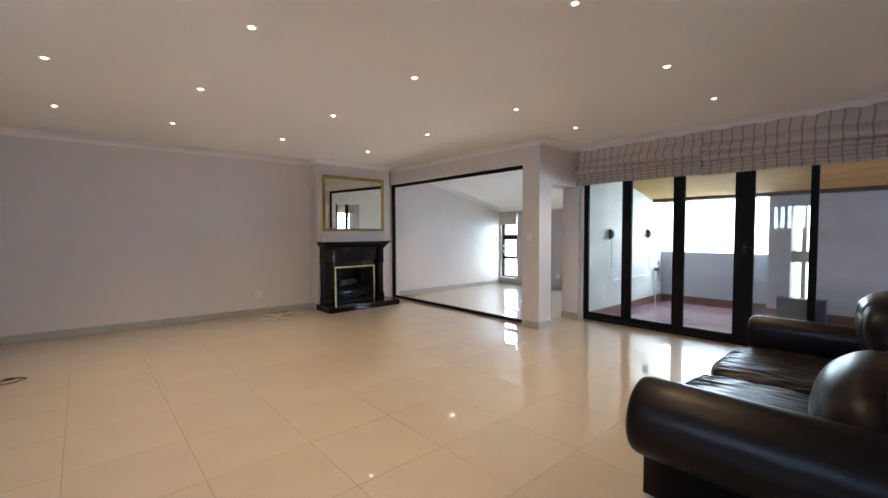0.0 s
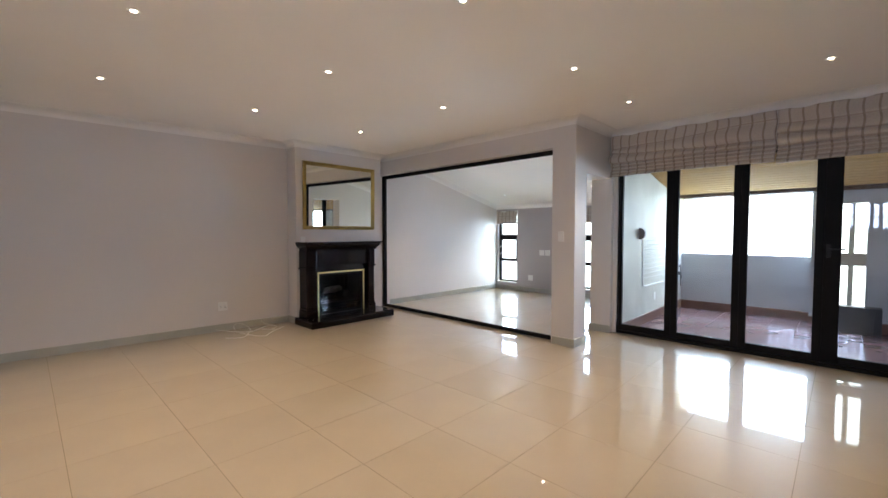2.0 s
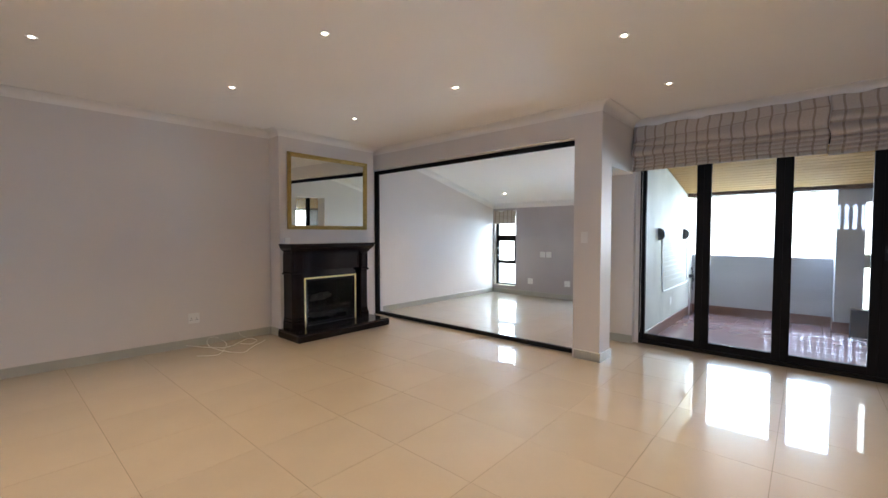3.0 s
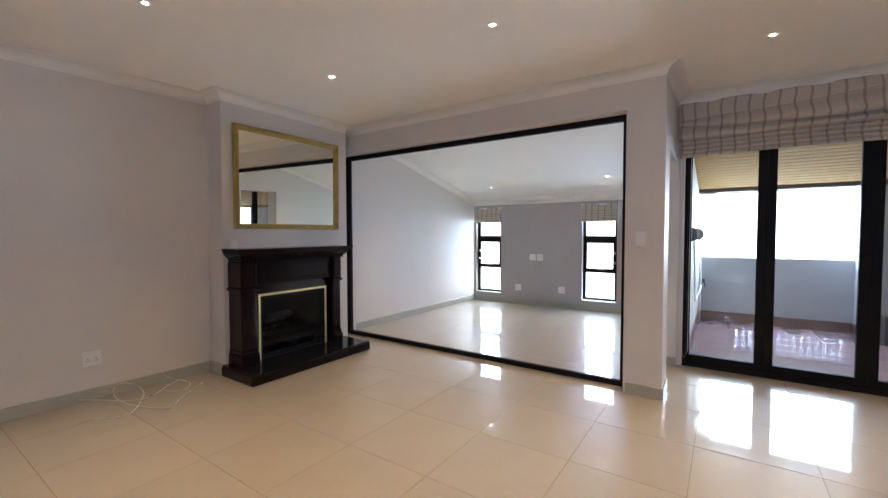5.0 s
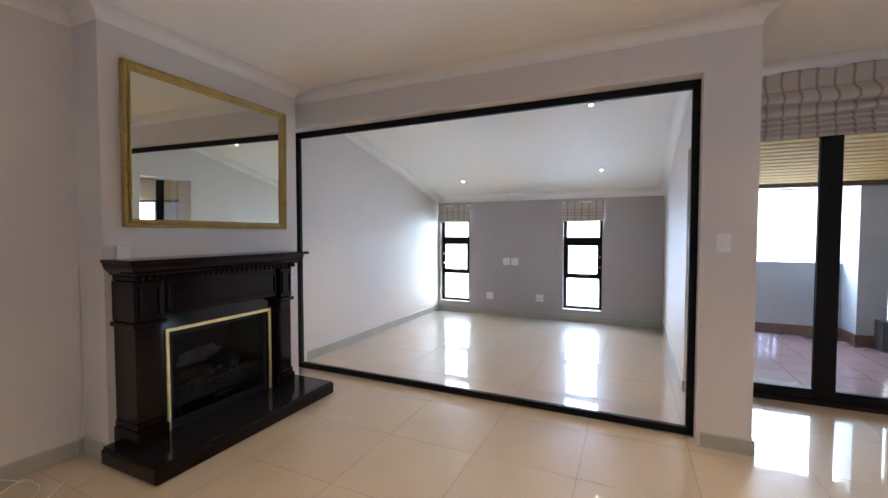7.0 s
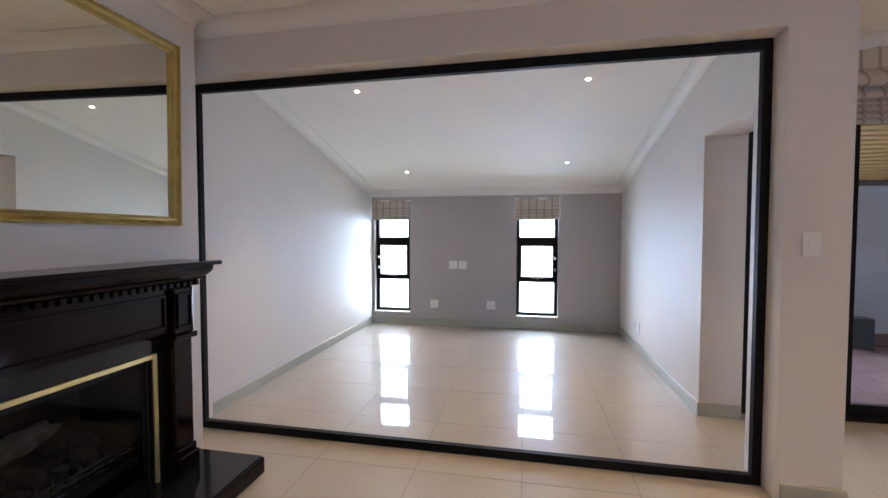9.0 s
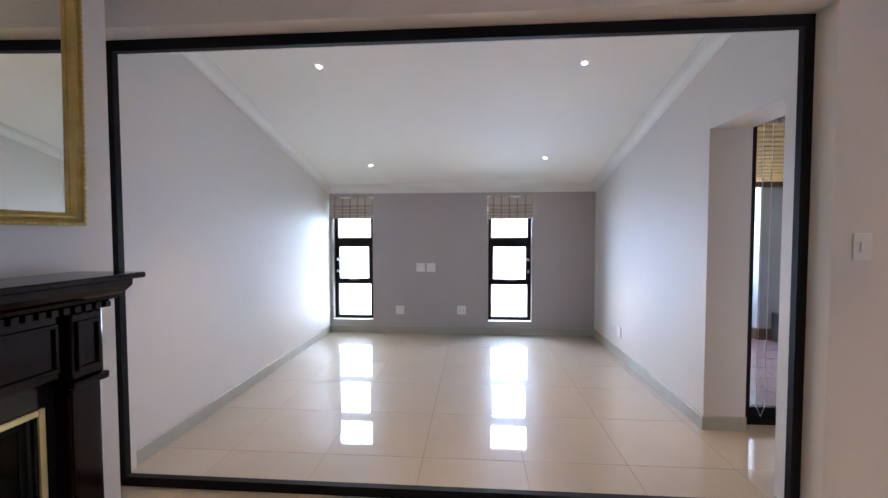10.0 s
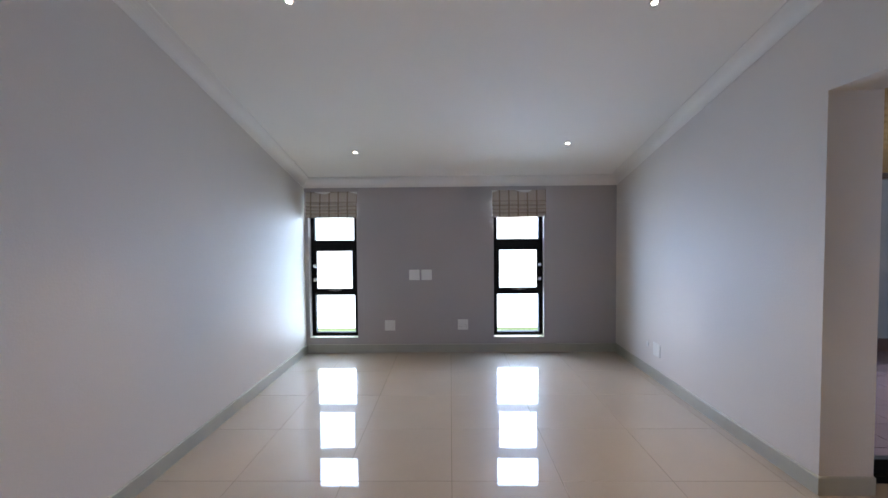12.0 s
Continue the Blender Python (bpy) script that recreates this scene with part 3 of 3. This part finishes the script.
for (xa, za), (xb, zb) in zip(corners, corners[1:] + corners[:1]):
    L = math.hypot(xb - xa, zb - za)
    for k in range(int(L / 0.022)):
        u = (k + 0.5) / int(L / 0.022)
        x, z = xa + (xb - xa) * u, za + (zb - za) * u
        x -= 0.008 * (1 if x > 0 else -1) * (1 if abs(abs(x) - MW) < 1e-4 else 0)
        z += 0.008 * (1 if z < 1e-4 else (-1 if abs(z - MH) < 1e-4 else 0))
        r = bmesh.ops.create_icosphere(bead, subdivisions=1, radius=0.0075, matrix=Matrix.Translation((x, -0.038, z)))
ob = part("beading", bead, GILT, mir, smooth=True)
ob["kind"] = "stuff"

# ---- sofa ----
def roll_arm(bm, length):
    """Arm along -y from 0, its ridge at x 0: a deep outward roll over an upright side."""
    prof = [(0.105, 0.015), (0.075, 0.015), (0.075, 0.255)]
    for k in range(25):
        a = radians(262 - k * 172 / 24)
        prof.append((0.015 + 0.175 * math.cos(a), 0.455 + 0.195 * math.sin(a)))
    for k in range(1, 12):
        a = radians(90 - k * 90 / 11)
        prof.append((0.015 + 0.095 * math.cos(a), 0.545 + 0.105 * math.sin(a)))
    cx, cz, cols = 0.0, 0.40, []
    ys = [0.0, -0.010, -0.028, -0.06] + [-0.06 - (length - 0.12) * t / 8 for t in range(1, 8)] + [-(length - 0.06), -(length - 0.02), -length]
    sc = [0.86, 0.935, 0.98, 1.0] + [1.0] * 7 + [1.0, 0.98, 0.9]
    for y, c in zip(ys, sc):
        cols.append([bm.verts.new((cx + (x - cx) * (c if z > 0.26 else 1), y, cz + (z - cz) * (c if z > 0.26 else 1))) for x, z in prof])
    n = len(prof)
    for c0, c1 in zip(cols, cols[1:]):
        for j in range(n):
            bm.faces.new((c0[j], c0[(j + 1) % n], c1[(j + 1) % n], c1[j])).smooth = True
    bm.faces.new(cols[0])
    bm.faces.new(cols[-1])
    return bm


def cushion(sx, sy, sz, puff, seed, wrinkle=0.012, cuts=34, freq=9.0, p=5.0):
    bm = bmesh.new()
    bmesh.ops.create_cube(bm, size=1.0)
    bmesh.ops.subdivide_edges(bm, edges=bm.edges[:], cuts=cuts, use_grid_fill=True)
    off = Vector((seed * 3.1, seed, 0))
    for v in bm.verts:
        x, y, z = (c * 2 for c in v.co)
        n = (abs(x) ** p + abs(y) ** p + abs(z) ** p) ** (1 / p)
        q = Vector((x, y, z)) / n
        crown = 1 + puff * (1 - x * x) * (1 - y * y)
        q = Vector((q.x * sx / 2, q.y * sy / 2, q.z * sz / 2 * crown))
        w = noise.noise(Vector((q.x * freq, q.y * freq * 0.35, q.z * 2)) + off) + 0.5 * noise.noise(Vector((q.x * freq * 2.3, q.y * 5, q.z * 3)) + off)
        ridge = 1 - abs(w) * 2
        front = max(0.0, y) ** 3
        q.z += 0.6 * wrinkle * front * (1 - 2 * abs(noise.noise(Vector((q.x * freq * 3.6, q.y * 6, 5)) + off)))
        q.z += wrinkle * ridge * (0.3 + 0.9 * max(abs(x), abs(y)) ** 3)
        v.co = q
    return bm


SX0, SX1, SFRONT, SDEPTH = 2.59, 4.82, 1.605, 1.05
sofa = thing("sofa", "dark brown leather sofa with rolled arms and creased cushions", "sofa", (SX0, SFRONT, 0))
SW = SX1 - SX0
part("arm", roll_arm(bmesh.new(), SDEPTH), LEATHER, sofa)
bm = roll_arm(bmesh.new(), SDEPTH)
for v in bm.verts:
    v.co.x = SW - v.co.x
part("arm", bm, LEATHER, sofa)
part("base", boxes((0.106, SW - 0.106, -SDEPTH + 0.02, -0.03, 0.015, 0.27), bevel=0.01), LEATHER, sofa)
part("back", cushion(SW - 0.1, 0.24, 0.74, 0.0, 3, 0.0, 12), LEATHER, sofa, smooth=True, at=(SW / 2, -SDEPTH + 0.12, 0.44))
CW = (SW - 0.215) / 2
for k in range(2):
    c = 0.1075 + CW * (k + 0.5)
    part("seat_cushion", cushion(CW * 1.0, 0.86, 0.17, 0.24, k + 1, 0.012, 70, 12.0), LEATHER, sofa, "creased leather seat cushion", True, at=(c, -0.385, 0.335))
    bm = cushion(CW * 1.03, (0.53, 0.62)[k], (0.43, 0.26)[k], (0.15, 0.25)[k], k + 11, (0.003, 0.016)[k], 40, 6.0, (2.3, 3.0)[k])
    bmesh.ops.rotate(bm, verts=bm.verts, matrix=Matrix.Rotation(radians((56, 70)[k]), 3, "X"))
    part("back_cushion", bm, LEATHER, sofa, "plump leather back cushion", True, at=(c, (-0.83, -0.86)[k], (0.535, 0.68)[k]))
for x in (0.13, SW - 0.13):
    for y in (-0.08, -SDEPTH + 0.08):
        part("foot", boxes((x - 0.02, x + 0.02, y - 0.02, y + 0.02, 0, 0.015)), MAHOG, sofa)


# ---- downlights ----
def downlight(x, y, z, power, tilt=0.0, cone=92, sample=[]):
    """A recessed lamp: rim, glowing face and its beam."""
    m = pose(x, y, z, 0, tilt, 0)
    if not sample:
        ob = tagged(new("downlight"), "small recessed round ceiling downlight, lit", "ceiling light", "downlights")
        bm = bmesh.new()
        ring = [bmesh.ops.create_circle(bm, segments=28, radius=r)["verts"] for r in (0.032, 0.029, 0.016)]
        for vs, h in zip(ring, (0.0, -0.005, -0.003)):
            for v in vs:
                v.co.z = h
        for a, b in zip(ring, ring[1:]):
            for k in range(28):
                bm.faces.new((a[k], a[(k + 1) % 28], b[(k + 1) % 28], b[k]))
        part("rim", bm, PLASTIC, ob, "white rim")
        bm = bmesh.new()
        disc(bm, (0, 0, -0.001), 0.0145, 0.004)
        part("lamp_face", bm, LAMP, ob)
        ob.matrix_basis = m
        sample.append(ob)
    else:
        copy_thing(sample[0], m)
    lamp = bpy.data.lights.new("downlight_beam", "SPOT")
    lamp.energy, lamp.color, lamp.spot_size, lamp.spot_blend, lamp.shadow_soft_size = power, WARM, radians(cone), 1.0, 0.008
    lo = new("downlight_beam", lamp)
    lo.matrix_world = m @ pose(0, 0, -0.03)


for x in (0.36, 1.36, 2.64, 3.98, 5.15):
    for y in (2.01, 3.49, 4.96, 6.47):
        if (x, y) == (5.15, 4.96) or (x, y) == (5.15, 6.47):
            continue
        downlight(x, y, CEIL, POWER)
for x, y in ((6.38, 7.09), (6.43, 5.17), (8.15, 7.16), (8.02, 5.17)):
    downlight(x, y, slope(x), POWER * 1.35, math.degrees(math.atan(0.235)), 74)


# ---- plates, switches, sockets ----
def plate(name, label, w, h, at, turn, kind):
    """A wall plate in the xz plane, its face towards -y, then turned."""
    ob = thing(name, label, "switch" if kind == "switch" else "socket", at, turn=turn)
    part("plate", boxes((-w / 2, w / 2, -0.009, 0, -h / 2, h / 2), bevel=0.003), PLASTIC, ob)
    if kind == "switch":
        part("rocker", boxes((-0.012, 0.012, -0.014, -0.0095, -0.022, 0.022), bevel=0.002), PLASTIC, ob)
    elif kind == "socket":
        for px in (-0.026, 0.026):
            for dx, dz in ((0, 0.002), (-0.009, -0.018), (0.009, -0.018)):
                part("pin_hole", boxes((px + dx - 0.0035, px + dx + 0.0035, -0.0105, -0.0095, dz - 0.0035, dz + 0.0035)), DARKPLASTIC, ob)
            part("rocker", boxes((px - 0.009, px + 0.009, -0.013, -0.0095, 0.024, 0.044), bevel=0.0015), PLASTIC, ob)
    return ob


plate("wall_socket", "white double wall socket low on the long wall", 0.118, 0.118, (2.725, wall_y(2.725), 0.335), -3.83, "socket")
plate("light_switch", "slim white light switch on the free end of the glazed wall", 0.075, 0.118, (PX0, 4.29, 1.29), -90, "switch")
plate("isolator_switch", "small white switch box just above the mantelpiece", 0.07, 0.085, (3.72, 7.578, 1.232), 0, "switch")
part("box", boxes((-0.035, 0.035, 0, 0.022, -0.0425, 0.0425), bevel=0.003), PLASTIC, bpy.data.objects["isolator_switch"])
plate("blank_plate", "white aerial plate on the taupe wall", 0.118, 0.118, (FARX, 6.67, 0.89), -90, "switch")
plate("blank_plate", "plain white blanking plate on the taupe wall", 0.118, 0.118, (FARX, 6.53, 0.89), -90, "")
plate("wall_socket", "white wall socket low on the taupe wall", 0.118, 0.118, (FARX, 6.955, 0.31), -90, "")
plate("wall_socket", "white double wall socket low on the taupe wall", 0.118, 0.118, (FARX, 6.12, 0.317), -90, "socket")
plate("wall_socket", "white wall socket low on the side wall of the second room", 0.118, 0.118, (7.93, PIER1, 0.28), 180, "")
plate("aerial_point", "tiny white aerial point beside a wall socket", 0.03, 0.05, (8.10, PIER1, 0.29), 180, "")
plate("wall_socket", "white outdoor wall socket on the patio wall", 0.075, 0.118, (7.93, PIER0, 0.32), 0, "")


# ---- loose cables on the floor ----
def lie(points, seed=0):
    """A smooth line through points, rising and falling a little."""
    out = []
    p = [points[0]] + points + [points[-1]]
    for i in range(1, len(p) - 2):
        for k in range(6):
            t = k / 6
            q = [0.5 * (2 * p[i][c] + (p[i + 1][c] - p[i - 1][c]) * t + (2 * p[i - 1][c] - 5 * p[i][c] + 4 * p[i + 1][c] - p[i + 2][c]) * t * t
                        + (3 * p[i][c] - p[i - 1][c] - 3 * p[i + 1][c] + p[i + 2][c]) * t ** 3) for c in (0, 1, 2)]
            out.append((q[0], q[1], max(q[2], 0.004) + 0.004 * (1 + math.sin(seed + i * 1.3 + t * 1.3))))
    return out


single("loose_cable", tube(bmesh.new(), lie([(2.6, 7.42, 0.006), (2.69, 7.34, 0.006), (2.76, 7.33, 0.006), (2.84, 7.4, 0.006), (2.93, 7.55, 0.006), (3.0, 7.7, 0.006), (3.02, 7.88, 0.017), (2.94, 7.88, 0.075), (2.88, 7.88, 0.08), (2.85, 7.89, 0.037), (2.83, 7.77, 0.006), (2.83, 7.62, 0.006), (2.87, 7.45, 0.006), (2.93, 7.28, 0.006), (3.0, 7.19, 0.006), (3.09, 7.28, 0.006), (3.2, 7.4, 0.006), (3.32, 7.49, 0.006), (3.41, 7.57, 0.006)]), 0.0035, 6),
       CABLE, "loose coils of thin white cable on the floor by the skirting", "cable")
single("loose_cable", tube(bmesh.new(), lie([(2.63, 7.9, 0.031), (2.75, 7.83, 0.006), (2.84, 7.66, 0.006), (2.93, 7.55, 0.006), (3.02, 7.57, 0.006), (3.17, 7.71, 0.006), (3.31, 7.8, 0.006), (3.34, 7.72, 0.006)], seed=2), 0.0035, 6),
       CABLE, "thin white cable trailing in a curve over the tiles", "cable")
single("loose_cable", tube(bmesh.new(), lie([(3.2, 7.86, 0.098), (3.23, 7.86, 0.048), (3.3, 7.82, 0.006), (3.33, 7.64, 0.006), (3.22, 7.49, 0.006), (3.16, 7.52, 0.006), (3.12, 7.64, 0.006)], seed=1), 0.0032, 6), CABLE, "thin pale cable looping away from the skirting", "cable")
plug = single("loose_cable", tube(bmesh.new(), lie([(2.9, 7.57, 0.006), (2.95, 7.56, 0.006), (2.99, 7.57, 0.006)], seed=4), 0.003, 6), CABLE, "short end of cable with a dark connector on the floor", "cable")
px, py, pz = (2.99, 7.57, 0.006)
part("connector", tube(bmesh.new(), [(px, py, pz + 0.004), (px + 0.035, py + 0.01, pz + 0.006)], 0.007, 8), DARKPLASTIC, plug)
single("wall_cable", tube(bmesh.new(), [(3.622, 7.852, 1.15), (3.621, 7.851, 0.9), (3.617, 7.849, 0.6), (3.610, 7.83, 0.42), (3.60, 7.838, 0.2), (3.57, 7.82, 0.02)], 0.0028, 6),
       CABLE, "thin pale cable down the corner beside the chimney breast", "cable")
cb = single("power_cable", tube(bmesh.new(), [(-0.9, 6.15, 0.006), (-0.5, 6.25, 0.006), (-0.12, 6.22, 0.006), (0.04, 6.24, 0.012), (0.10, 6.18, 0.010), (0.02, 6.10, 0.006), (-0.3, 6.08, 0.006), (-0.9, 5.95, 0.006)], 0.004, 6), DARKCABLE,
            "loop of dark cable with a small inline switch on the floor", "cable")
part("inline_switch", boxes((-0.035, 0.035, -0.014, 0.014, 0, 0.018), bevel=0.005), DARKPLASTIC, cb, at=(-0.02, 6.235, 0.004))

# ---- patio ----
PZ = -0.055
PARX, WALLX = 9.43, 9.02
structure("patio_slab", boxes((6.52, 9.8, -3.2, PIER0, PZ - 0.2, PZ - 0.004), (9.8, 9.9, 2.24, PIER0, PZ - 0.2, PZ - 0.004)), DARKGROUT)
structure("patio_parapet", boxes((PARX, PARX + 0.15, 2.24, PIER0, PZ - 0.004, 0.955)), RENDERWALL)
structure("patio_side_wall", boxes((6.53, PARX + 0.15, PIER0 - 0.004, PIER0, PZ - 0.004, 2.6), (9.07, PARX + 0.15, PIER0, PIER1, -3, 2.2)), RENDERLITE)
GAP = (1.66, 1.955)
structure("patio_wall", boxes((WALLX, PARX + 0.15, GAP[1], 2.24, PZ - 0.004, 2.4), (WALLX, WALLX + 0.22, -1.2, GAP[0], PZ - 0.004, 2.4), (WALLX, WALLX + 0.22, -3.0, -1.2, PZ - 0.004, 0.955), (WALLX, WALLX + 0.22, -3.0, -1.2, 2.02, 2.4),
                              (WALLX, WALLX + 0.22, *GAP, PZ - 0.004, 0.22), (WALLX, WALLX + 0.22, *GAP, 1.76, 2.4)), RENDERWALL)
structure("patio_end_wall", boxes((6.29, 9.24, -3.2, -3.0, PZ - 0.004, 2.7)), RENDERWALL)
structure("patio_skirting", sweep([(6.53, PIER0 - 0.004), (PARX, PIER0 - 0.004), (PARX, 2.24), (WALLX, 2.24), (WALLX, -3.0)],
                                  [(0, PZ), (0.012, PZ), (0.012, 0.085), (0, 0.09)]), TERRASKIRT)
gate = thing("slit_window", "narrow window slit in the patio wall with a pale rail across", "window", (WALLX + 0.11, GAP[0], 0.22))
gw = GAP[1] - GAP[0]
part("rail", boxes((-0.02, 0.02, -0.01, gw + 0.01, 0.64, 0.82)), RENDERLITE, gate)
part("post", boxes((0.06, 0.09, gw * 0.42, gw * 0.62, 0, 1.54)), RENDERLITE, gate)
single("storage_box", boxes((8.80, 9.0, 1.50, 2.08, PZ, 0.31), bevel=0.006), DARKPLASTIC, "low dark grey box standing on the patio floor against the wall", "box")


def pslope(x):
    return 2.46 - 0.2 * (x - 6.52)


bm = bmesh.new()
box(bm, 6.52, 9.0, -3.0, PIER0, 0.0225, 0.06)
for v in bm.verts:
    v.co.z += pslope(v.co.x)
structure("ceiling_patio", bm, BEAM)
bm = bmesh.new()
x = 6.53
while x < 8.85:
    box(bm, x, x + 0.103, -3.0, PIER0 - 0.004, 0.0, 0.022, bevel=0.013, segments=1)
    x += 0.112
for v in bm.verts:
    v.co.z += pslope(v.co.x)
structure("ceiling_boards", bm, PINE)
structure("patio_beam", boxes((PARX - 0.01, PARX + 0.13, 2.24, PIER0 - 0.004, 2.02, 2.20), (WALLX - 0.065, WALLX - 0.002, -3.0, PIER0 - 0.004, 1.935, 2.02)), BEAM)

single("canopy_rail", tube(bmesh.new(), [(PARX + 0.05, 2.25, 1.962), (PARX + 0.05, PIER0 - 0.006, 1.962)], 0.011, 8), BEAM, "slim brown rail hung between the walls under the patio beam", "rail")
rack = thing("drying_rack", "white wire clothes rack folded down on the patio wall", "drying rack", (7.20, PIER0 - 0.004, 0), "")
for x in (0.0, 1.50):
    bm = bmesh.new()
    bmesh.ops.create_cone(bm, cap_ends=True, segments=28, radius1=0.085, radius2=0.085, depth=0.05, matrix=Matrix.Translation((x, 0, 1.32)) @ Matrix.Rotation(radians(90), 4, "Y"))
    bmesh.ops.bisect_plane(bm, geom=bm.verts[:] + bm.edges[:] + bm.faces[:], plane_co=(0, 0, 0), plane_no=(0, 1, 0), clear_outer=True)
    part("bracket", bm, DARKPLASTIC, rack, "rounded dark plastic wall bracket")
part("rack_frame", tube(bmesh.new(), [(0, -0.04, 1.30), (-0.02, -0.06, 0.62), (0.0, -0.06, 0.56), (0.05, -0.06, 0.54), (1.45, -0.06, 0.54), (1.50, -0.06, 0.56), (1.52, -0.06, 0.62), (1.50, -0.04, 1.30)], 0.010, 8), WIRE, rack)
for k in range(9):
    part("wire", tube(bmesh.new(), [(-0.01, -0.05, 0.66 + 0.07 * k), (1.51, -0.05, 0.66 + 0.07 * k)], 0.003, 5), WIRE, rack)
pipe = single("water_pipe", tube(bmesh.new(), [(9.05, PIER0 - 0.04, PZ), (9.05, PIER0 - 0.04, 0.62)], 0.012, 8), PLASTIC, "white water pipe with a dark tap on the patio wall", "pipe")
part("tap", boxes((9.02, 9.08, PIER0 - 0.10, PIER0 - 0.03, 0.58, 0.64), (9.04, 9.06, PIER0 - 0.11, PIER0 - 0.09, 0.52, 0.58), bevel=0.005), DARKPLASTIC, pipe, "dark tap")
single("hanging_hose", tube(bmesh.new(), [(9.10, PIER0 - 0.05, 0.72), (9.17, PIER0 - 0.05, 0.76), (9.22, PIER0 - 0.05, 0.62), (9.20, PIER0 - 0.05, 0.48), (9.24, PIER0 - 0.05, 0.36)], 0.007, 6), DARKCABLE, "dark hose hanging from the patio tap", "hose")

# ---- far end windows behind the walker ----
for a, b, c, d in BW:
    w = thing("window_back", "black aluminium window with upright bars at the far end of the room", "window", (BACK - 0.1, a, c), "barred windows")
    h = d - c
    part("window_frame", boxes((-0.03, 0.03, 0, 0.03, 0, h), (-0.03, 0.03, b - a - 0.03, b - a, 0, h), (-0.03, 0.03, 0.03, b - a - 0.03, 0, 0.03), (-0.03, 0.03, 0.03, b - a - 0.03, h - 0.03, h)), BLACK, w)
    n = max(2, round((b - a) / 0.16))
    for k in range(1, n):
        yk = k * (b - a) / n
        part("bar", boxes((-0.02, 0.02, yk - 0.034, yk + 0.034, 0.03, h - 0.03)), DARKPLASTIC, w)
    if h > 0.5:
        part("rail", boxes((0.021, 0.035, 0.03, b - a - 0.03, 0.29, 0.33)), DARKPLASTIC, w)

# ---- outside ----
structure("ground", boxes((-400, 400, -400, 400, -3.4, -3.2)), GRASS)
# glowing sheets added far outside so the openings look out on plain white
BACKGLOW = glowing("backdrop_glow", (0.93, 0.97, 1.0), 0.5)
structure("backdrop", boxes((24.0, 24.1, -40, 50, -3.2, 30)), BACKGLOW)
structure("backdrop_west", boxes((-24.1, -24.0, -40, 50, -3.2, 30)), BACKGLOW)
# ---- floor tiles ----
def tiles(name, mat, xs, ys, inside, z, parent, gap=0.0026, near=None, at=Vector((0, 0, 0))):
    full, cut, rest = None, {}, []
    for x0, x1 in xs:
        for y0, y1 in ys:
            r = inside(x0, x1, y0, y1)
            if not r:
                continue
            a, b, c, d = r
            if b - a < 0.02 or d - c < 0.02:
                continue
            if near and not near((a + b) / 2, (c + d) / 2):
                rest.append(r)
                continue
            key = (round(b - a, 4), round(d - c, 4))
            if key not in cut:
                bm = bmesh.new()
                hx, hy = (b - a) / 2 - gap / 2, (d - c) / 2 - gap / 2
                top = [bm.verts.new((sx * (hx - 0.0003), sy * (hy - 0.0003), 0)) for sx, sy in ((-1, -1), (1, -1), (1, 1), (-1, 1))]
                low = [bm.verts.new((sx * hx, sy * hy, -0.0004)) for sx, sy in ((-1, -1), (1, -1), (1, 1), (-1, 1))]
                base = [bm.verts.new((sx * hx, sy * hy, -0.0035)) for sx, sy in ((-1, -1), (1, -1), (1, 1), (-1, 1))]
                bm.faces.new(top)
                for k in range(4):
                    bm.faces.new((low[k], low[(k + 1) % 4], top[(k + 1) % 4], top[k]))
                    bm.faces.new((base[k], base[(k + 1) % 4], low[(k + 1) % 4], low[k]))
                cut[key] = mesh_of(name, bm, mat)
            ob = new(name, cut[key])
            ob.location, ob.parent = ((a + b) / 2, (c + d) / 2, z), parent
    if rest:
        bm = bmesh.new()
        for a, b, c, d in rest:
            box(bm, a + gap / 2, b - gap / 2, c + gap / 2, d - gap / 2, z - 0.0035, z)
        ob = part(name + "s_beyond", bm, mat, parent)
        ob["kind"] = "stuff"


def clip(x0, x1, y0, y1, rects):
    best = None
    for X0, X1, Y0, Y1 in rects:
        a, b, c, d = max(x0, X0), min(x1, X1), max(y0, Y0), min(y1, Y1)
        if a < b and c < d and (best is None or (b - a) * (d - c) > (best[1] - best[0]) * (best[3] - best[2])):
            best = (a, b, c, d)
    return best


GX = [(0.4 + 0.6 * i, 1.0 + 0.6 * i) for i in range(-7, 15)]
GY = [(0.26 + 0.6 * j, 0.86 + 0.6 * j) for j in range(-4, 14)]
tiles("tile", TILE, GX, GY, lambda *r: clip(*r, [(BACK, 6.40, SOUTH, FARSIDE), (6.40, FARX, PIER1 - 0.05, FARLEFT)]), 0.0, floor, near=lambda x, y: x > 0.2 and y > 0.2)
slab = bpy.data.objects["patio_slab"]
tiles("tile", TERRA, [(6.52 + 0.33 * i, 6.85 + 0.33 * i) for i in range(9)], [(-1.61 + 0.33 * j, -1.28 + 0.33 * j) for j in range(-4, 18)],
      lambda *r: clip(*r, [(6.53, 9.42, -3.0, PIER0 - 0.004)]), PZ, slab, gap=0.006, near=lambda x, y: y > -0.3)
